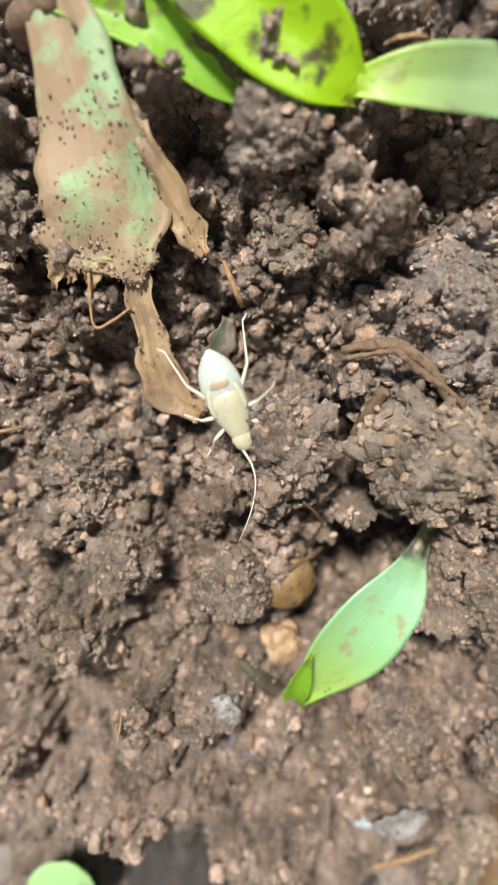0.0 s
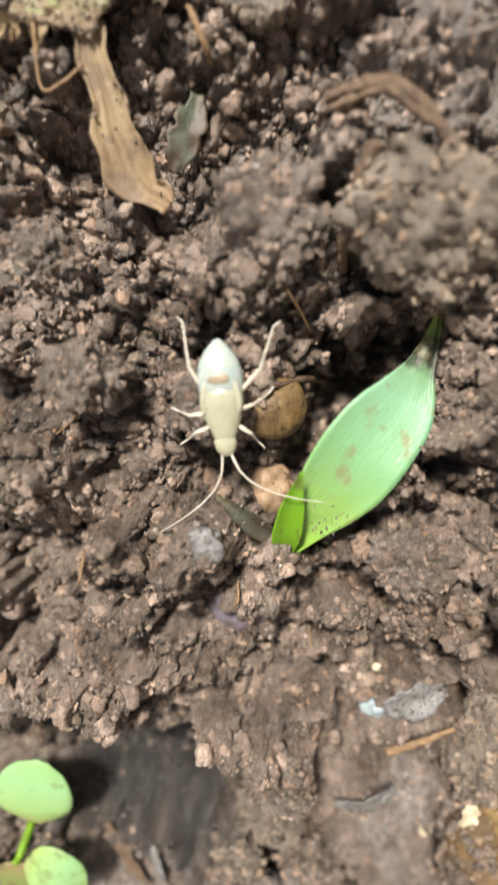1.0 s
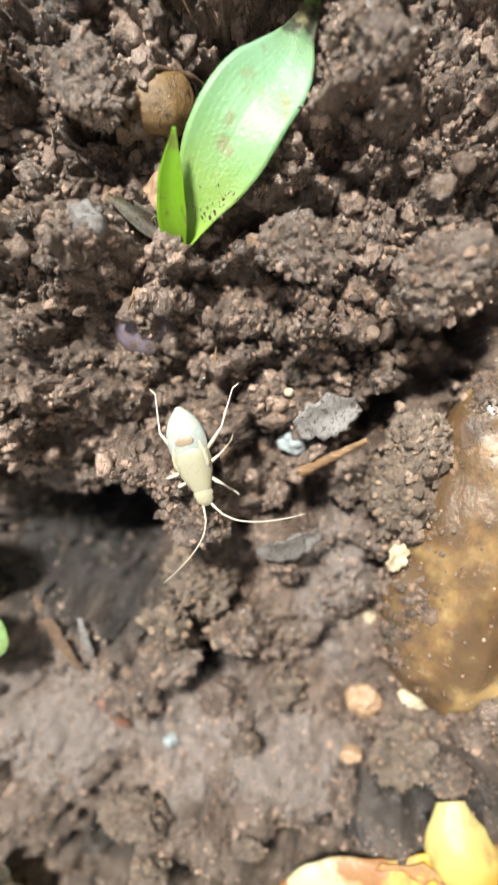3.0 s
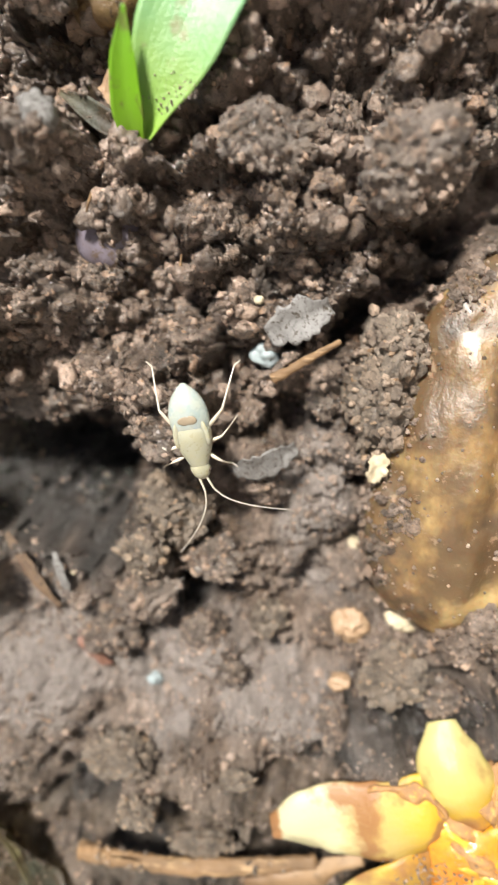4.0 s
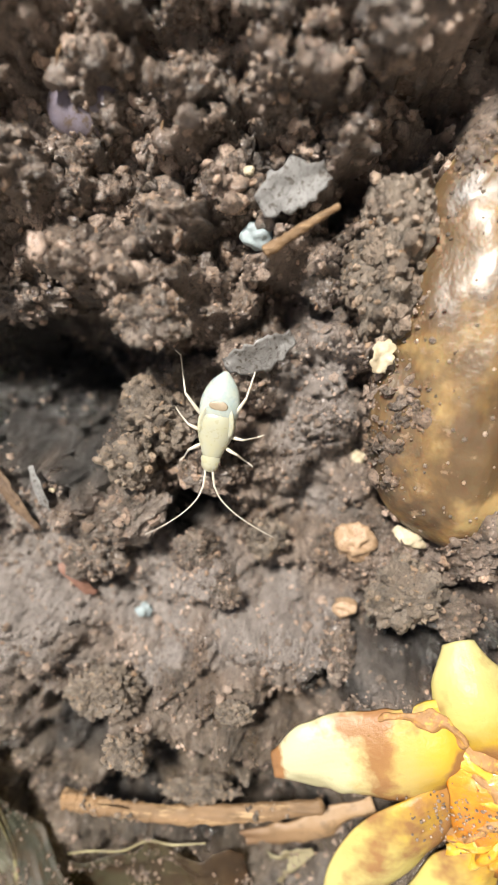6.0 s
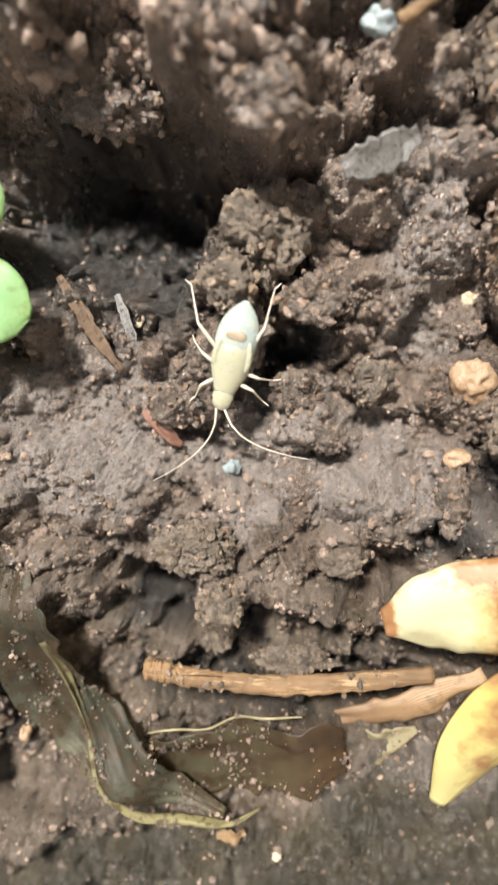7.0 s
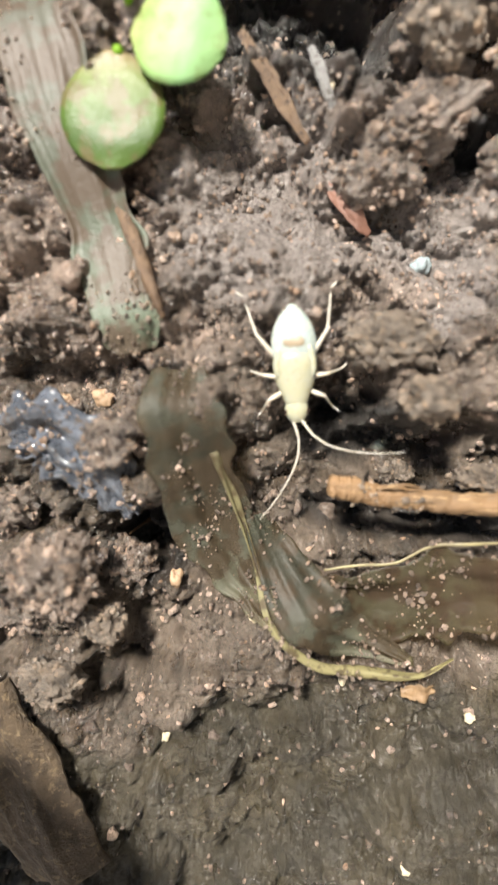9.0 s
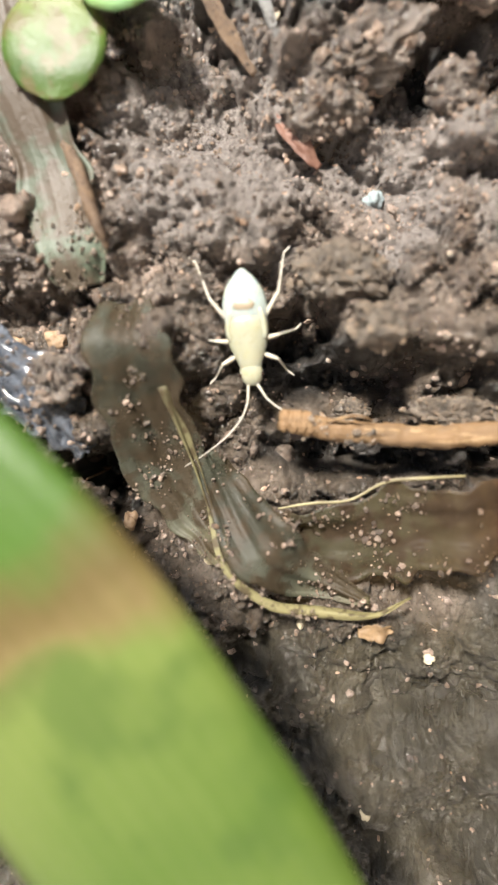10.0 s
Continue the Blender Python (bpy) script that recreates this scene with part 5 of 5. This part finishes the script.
# ---- green plants ----
def build_shoot():
    ob = base("green_shoot", 3.2, -11.9, at_soil(3.2, -11.9))
    g = at_soil(3.2, -11.9)
    o = np.array((3.2, -11.9, g))
    blade = leaf(np.array([(3.3, -11.8, 1.1), (4.3, -9.5, 1.6), (5.4, -7.3, 1.9), (6.5, -5.3, 1.9), (7.7, -3.6, 1.5), (8.5, -1.9, 0.9), (9.1, -0.2, 0.3), (9.4, 1.6, -0.1)]) - o, [0.25, 0.9, 1.65, 2.1, 2.2, 2.15, 1.95, 1.45, 0.85, 0.55, 0.32, 0.05], 0.16, 0.2, 70, 16, seed=41, ripple=0.18)
    part("leaf", blade, SHOOT, ob, "mint green leaf with a darkened tip")
    part("leaf", leaf(np.array([(3.1, -11.9, 1.0), (2.95, -10.5, 1.9), (3.0, -8.7, 2.8), (3.2, -6.8, 3.4)]) - o, [0.4, 0.78, 0.62, 0.06], 0.12, 0.35, 40, 10, seed=42), YOUNG, ob, "bright yellow-green young leaf")
    part("sheath", leaf(np.array([(2.9, -11.4, 1.0), (1.6, -10.7, 0.9), (0.4, -9.9, 0.9), (-0.8, -9.2, 0.7)]) - o, [0.4, 0.6, 0.5, 0.1], 0.14, 0.4, 30, 8, seed=43), ROTTEN, ob, "dark wilted sheath")
    part("stem", tube(np.array([(3.1, -12.1, g - 0.6), (3.15, -12.0, 0.8), (3.2, -11.6, 1.3)]) - o, [0.4, 0.38, 0.25], 12, 9), YOUNG, ob)
    part("soil_dust", dusted(blade, 90, 0.02, 0.08, 44, 0.1, 0.22), DUST, ob, "tan soil caught on the leaf", False)
    tagged(ob, "green grass shoot with two leaves in soil", "shoot")


build_shoot()


def build_seedling(x, y, leaves, label):
    g = at_soil(x, y)
    ob = base("seedling", x, y, g)
    top = leaves[0][0][0]
    part("stem", tube([(0, 0, -0.5), (0.15, 0.05, 1.0), (top[0] - x, top[1] - y, top[2] - g)], [0.26, 0.22, 0.25], 14, 8), YOUNG, ob)
    for points, widths, material, seed in leaves:
        q = np.array(points, float) - (x, y, g)
        part("seed_leaf", leaf(q, widths, 0.22, -0.12, 36, 14, seed=seed, ripple=0.08), material, ob)
    tagged(ob, label, "seedling")


build_seedling(-10.9, -33.0, [([(-10.6, -32.0, -0.1), (-10.5, -30.6, 0.4), (-10.3, -28.9, 0.5), (-9.9, -27.2, 0.2)], round_widths(2.45), SEEDLING, 51), ([(-10.7, -34.1, 0.6), (-9.5, -34.4, 1.2), (-8.1, -34.8, 1.3), (-6.7, -35.2, 0.9)], round_widths(2.1), SEEDLING, 52)], "young seedling with two round mint green leaves")
build_seedling(-11.6, -34.9, [([(x, y, max(z, at_soil(x, y, 0.9) + 0.6)) for x, y, z in ((-11.5, -34.9, 0.2), (-11.6, -36.6, 0.6), (-11.7, -38.3, 0.6), (-11.7, -39.9, 0.2))], round_widths(2.3), SEEDLING_OLD, 53)], "seedling with a spotted dark green round leaf")


def build_overhang():
    """The leaves that arch over the bank."""
    g = at_soil(-14.0, 22.1, 1.0)
    ob = base("arching_leaf", -14.0, 22.1, g)
    o = np.array((-14.0, 22.1, g))
    part("leaf", leaf(np.array([(-10.5, 28.5, 2.2), (-7.6, 26.0, 2.7), (-5.0, 24.2, 2.9), (-2.4, 22.6, 2.9), (-0.3, 21.4, 2.6), (1.5, 20.5, 2.2)]) - o, [1.6, 2.2, 2.4, 2.3, 1.7, 0.4], 0.16, 0.2, 60, 16, seed=61, tilt=-12, ripple=0.2), SMUT, ob, "bright green backlit leaf")
    part("leaf", leaf(np.array([(0.9, 21.0, 2.3), (2.7, 21.3, 2.5), (4.6, 21.6, 2.5), (7.2, 21.8, 2.3), (10.2, 21.8, 2.0)]) - o, [0.5, 1.1, 1.4, 1.5, 1.4], 0.16, 0.15, 30, 12, seed=62, ripple=0.15), PALE_LEAF, ob, "pale green leaf end")
    part("leaf", leaf(np.array([(-12.6, 23.0, 1.8), (-9.3, 22.5, 2.0), (-7.1, 21.8, 1.9), (-5.0, 20.8, 1.6), (-2.8, 20.0, 1.0)]) - o, [0.7, 1.1, 1.2, 1.0, 0.2], 0.16, 0.2, 40, 12, seed=63, ripple=0.15), YOUNG, ob, "shaded green leaf")
    part("leaf_edge", leaf(np.array([(-7.1, 22.7, 2.2), (-4.8, 21.8, 2.0), (-2.4, 20.8, 1.7), (-0.6, 20.5, 1.5), (0.8, 20.1, 1.2)]) - o, [0.3, 0.6, 0.75, 0.7, 0.3], 0.25, -0.3, 40, 12, seed=65, ripple=0.3, ragged=0.35), ROOT_LEAF, ob, "blackened rotten leaf edge")
    part("stem", tube(np.array([(-14.3, 22.0, g - 0.6), (-14.0, 22.2, g + 0.6), (-12.4, 22.9, 1.8)]) - o, [0.9, 0.8, 0.6], 16, 10, 0.15, 64), ROOT, ob, "brown plant base")
    tagged(ob, "bright green leaf arching over the soil", "leaf")


build_overhang()


def build_hanging():
    """The blurred blade that swings in close to the lens."""
    ob = base("grass_blade")
    part("blade", leaf([(-10.2, 8.1, -0.6), (-6.2, 4.1, 0.2), (-1.2, -0.9, 0.3), (3.8, -7.4, 0.2), (8.8, -14.9, -0.4)], [3.7, 4.4, 4.7, 4.7, 4.3], 0.16, -0.15, 50, 12, seed=71), GRASS, ob)
    part("midrib", tube([(-10.2, 8.1, -0.95), (-6.2, 4.1, -0.2), (-1.2, -0.9, -0.1), (3.8, -7.4, -0.2), (8.8, -14.9, -0.8)], [0.08, 0.09, 0.09, 0.09, 0.08], 40, 7), GRASS, ob)
    return tagged(ob, "green grass blade with a brown joint, close up", "leaf")


BLADE = build_hanging()


# ---- the pale nymph ----
def build_nymph():
    ob = base("insect_nymph")
    # it faces +x; the underside is at z = 0.25
    part("abdomen", lofted((-2.75, 0.55), [0.12, 0.58, 0.86, 1.0, 1.04, 0.98, 0.82, 0.46], [0.05, 0.34, 0.52, 0.6, 0.6, 0.54, 0.44, 0.2], [0.85, 0.88, 0.95, 1.0, 1.02, 1.02, 1.0, 1.0], 24, 40), NYMPH_TAIL, ob, "pale swollen abdomen, blue from a painted sky reflection")
    part("thorax", lofted((-0.95, 1.75), [0.33, 0.9, 1.0, 0.95, 0.84, 0.66, 0.5], [0.2, 0.5, 0.58, 0.54, 0.48, 0.4, 0.3], [1.1, 1.1, 1.07, 1.03, 0.99, 0.95, 0.92], 28, 36), NYMPH, ob, "cream thorax")
    head = part("head", lofted((1.55, 2.62), [0.42, 0.5, 0.54, 0.5, 0.42, 0.24], [0.26, 0.32, 0.34, 0.32, 0.26, 0.12], [0.92, 0.92, 0.9, 0.88, 0.86, 0.84], 20, 20), NYMPH, ob, "small cream head")
    for s in (-1, 1):
        part("eye", blob((2.1, 0.5 * s, 0.95), (0.11, 0.08, 0.11), 6, 2, 0.0), EYE, head)
        part("wing_pad", blob((-0.2, 0.64 * s, 1.33), (0.8, 0.32, 0.14), 7, 3, 0.03, 1.5, (30 * s, 4, 5 * s)), NYMPH, ob)
    part("scent_gland", blob((-1.02, 0, 1.585), (0.26, 0.5, 0.06), 8, 3, 0.1), NYMPH_MARK, ob, "brownish saddle mark")
    part("beak", tube([(2.3, 0, 0.75), (1.8, 0, 0.45), (1.2, 0, 0.4)], [0.09, 0.08, 0.05], 12, 7), NYMPH_LEG, ob)
    feelers = []
    for s, bend in ((-1, 1.0), (1, 1.0)):
        fe = base("antenna")
        fe.parent = ob
        fe.matrix_basis = pose(2.5 * MM, 0.2 * s * MM, 0.88 * MM)
        part("feeler_base", tube([(0, 0, 0), (0.35, 0.22 * s, 0.05), (0.75, 0.5 * s, 0.1)], [0.075, 0.07, 0.06], 10, 7), NYMPH_LEG, fe)
        part("feeler_tip", tube([(0.75, 0.5 * s, 0.1), (1.25, 1.2 * s, 0.1), (1.6, 2.3 * s, 0.05), (1.75, 3.6 * s, 0.0), (1.75, 4.7 * s, 0.0)], [0.055, 0.045, 0.035, 0.028, 0.02], 26, 6), NYMPH_LEG, fe)
        feelers.append((fe, s))
    legs = []
    for s in (-1, 1):
        for n, (x, knee, foot) in enumerate(((1.15, (0.35, 0.75, 0.25), (0.95, 1.15, -0.75)), (0.55, (-0.15, 0.95, 0.3), (-0.35, 1.6, -0.8)), (0.0, (-1.5, 1.05, 0.45), (-3.4, 1.5, -0.75)))):
            leg = base("leg")
            leg.parent = ob
            leg.matrix_basis = pose(x * MM, 0.55 * s * MM, 0.8 * MM)
            kx, ky, kz = knee
            fx, fy, fz = foot
            part("femur", tube([(0, 0, 0), (kx * 0.5, ky * 0.5 * s, kz * 0.6 + 0.05), (kx, ky * s, kz)], [0.09, 0.11, 0.07], 12, 8), NYMPH_LEG, leg)
            part("tibia", tube([(kx, ky * s, kz), ((kx + fx) / 2, (ky + fy) / 2 * s, (kz + fz) / 2 + 0.05), (fx, fy * s, fz + 0.02)], [0.06, 0.048, 0.04], 14, 7), NYMPH_LEG, leg)
            part("foot", tube([(fx, fy * s, fz + 0.02), (fx + 0.12 * (1 if n == 0 else -1), (fy + 0.16) * s, fz - 0.03), (fx + 0.25 * (1 if n == 0 else -1), (fy + 0.3) * s, fz - 0.02)], [0.05, 0.045, 0.03], 8, 6), NYMPH_LEG, leg)
            legs.append((leg, s, n, x))
    return tagged(ob, "pale cream-white insect nymph walking over soil", "insect"), legs, feelers


NYMPH_THING, LEGS, FEELERS = build_nymph()


# ---- what moves ----
def motions():
    # seconds, place of the body's middle, heading in degrees, nose up in degrees
    course = [
        (0.0, -2.9, 6.3, -62, 0), (0.5, -1.5, 1.1, -81, 0), (1.0, -0.8, -3.8, -80, 0), (1.5, -1.5, -6.4, -86, 0), (2.0, -0.4, -11.9, -80, 0),
        (2.5, 3.5, -19.4, -66, 0), (3.0, 4.5, -22.4, -71, 0), (3.2, 4.7, -22.4, -69, -10), (4.3, 7.2, -26.7, -83, -15), (4.5, 7.9, -26.8, -79, -15), (5.0, 8.0, -26.8, -75, -15),
        (5.2, 8.2, -27.3, -86, -12), (6.3, 6.7, -32.9, -109, 0), (6.5, 5.0, -33.8, -117, 0), (7.0, 3.0, -37.2, -104, 0), (7.5, 1.4, -38.1, -115, 0), (8.0, -0.4, -40.8, -124, 0),
        (8.5, -3.7, -46.9, -96, 0), (9.0, -3.5, -48.3, -86, 0), (9.5, -3.6, -47.9, -88, 0), (10.0, -3.3, -49.7, -84, 0),
    ]
    rows = []
    heap = np.concatenate(CLOD_TOPS)
    for t, x, y, turn, nose in course:
        tops = []
        for dx, dy in ((-2.4, 0), (-1.2, 0.6), (-1.2, -0.6), (0.0, 0.7), (0.0, -0.7), (1.2, 0), (2.2, 0)):
            c, s = math.cos(radians(turn)), math.sin(radians(turn))
            px, py = x + dx * c - dy * s, y + dx * s + dy * c
            near = heap[(np.abs(heap[:, 0] - px) < 0.35) & (np.abs(heap[:, 1] - py) < 0.35)]
            tops.append(max(at_soil(px, py, 0.4), near[:, 2].max() if len(near) else -9.0))
        z = 0.3 * float(np.mean(tops)) + 0.7 * max(tops) - 0.15
        rows.append((t, pose(x * MM, y * MM, z * MM, 0, 0, turn) @ pose(0, 0, 0, 0, -nose, 0)))
    walk(NYMPH_THING, rows)
    for leg, s, n, x in LEGS:
        phase = math.pi * ((n + (s > 0)) % 2)
        steps = []
        for i in range(51):
            t = i * 0.2
            pace = 0.3 if 4.3 < t < 5.4 or 8.8 < t < 9.6 else 1.0
            swing = math.sin(2 * math.pi * t * 1.9 + phase)
            raise_by = max(0.0, math.cos(2 * math.pi * t * 1.9 + phase))
            steps.append((t, pose(x * MM, 0.55 * s * MM, 0.8 * MM, 7 * s * raise_by * pace, 0, -16 * s * swing * pace)))
        walk(leg, steps)
    for fe, s in FEELERS:
        sway = [(i * 0.4, pose(2.5 * MM, 0.2 * s * MM, 0.88 * MM, 0, 6 * math.sin(i * 1.3 + s), s * ((-6 if s > 0 else -38) + 12 * math.sin(i * 1.1 + s * 0.8)))) for i in range(26)]
        walk(fe, sway)
    swing = ((0.0, -9.5, -18.0), (9.2, -5.5, -12.0), (9.3, -3.6, -9.2), (9.4, -2.6, -6.6), (9.5, -2.1, -4.2), (9.6, -1.5, -2.6), (9.7, -0.9, -1.4), (9.8, -0.4, -0.6), (10.0, 0.0, 0.0))
    walk(BLADE, [(t, pose((x - 8.1) * MM, (y - 59.0) * MM, 11.2 * MM, 0, 0, -4)) for t, x, y in swing])


motions()
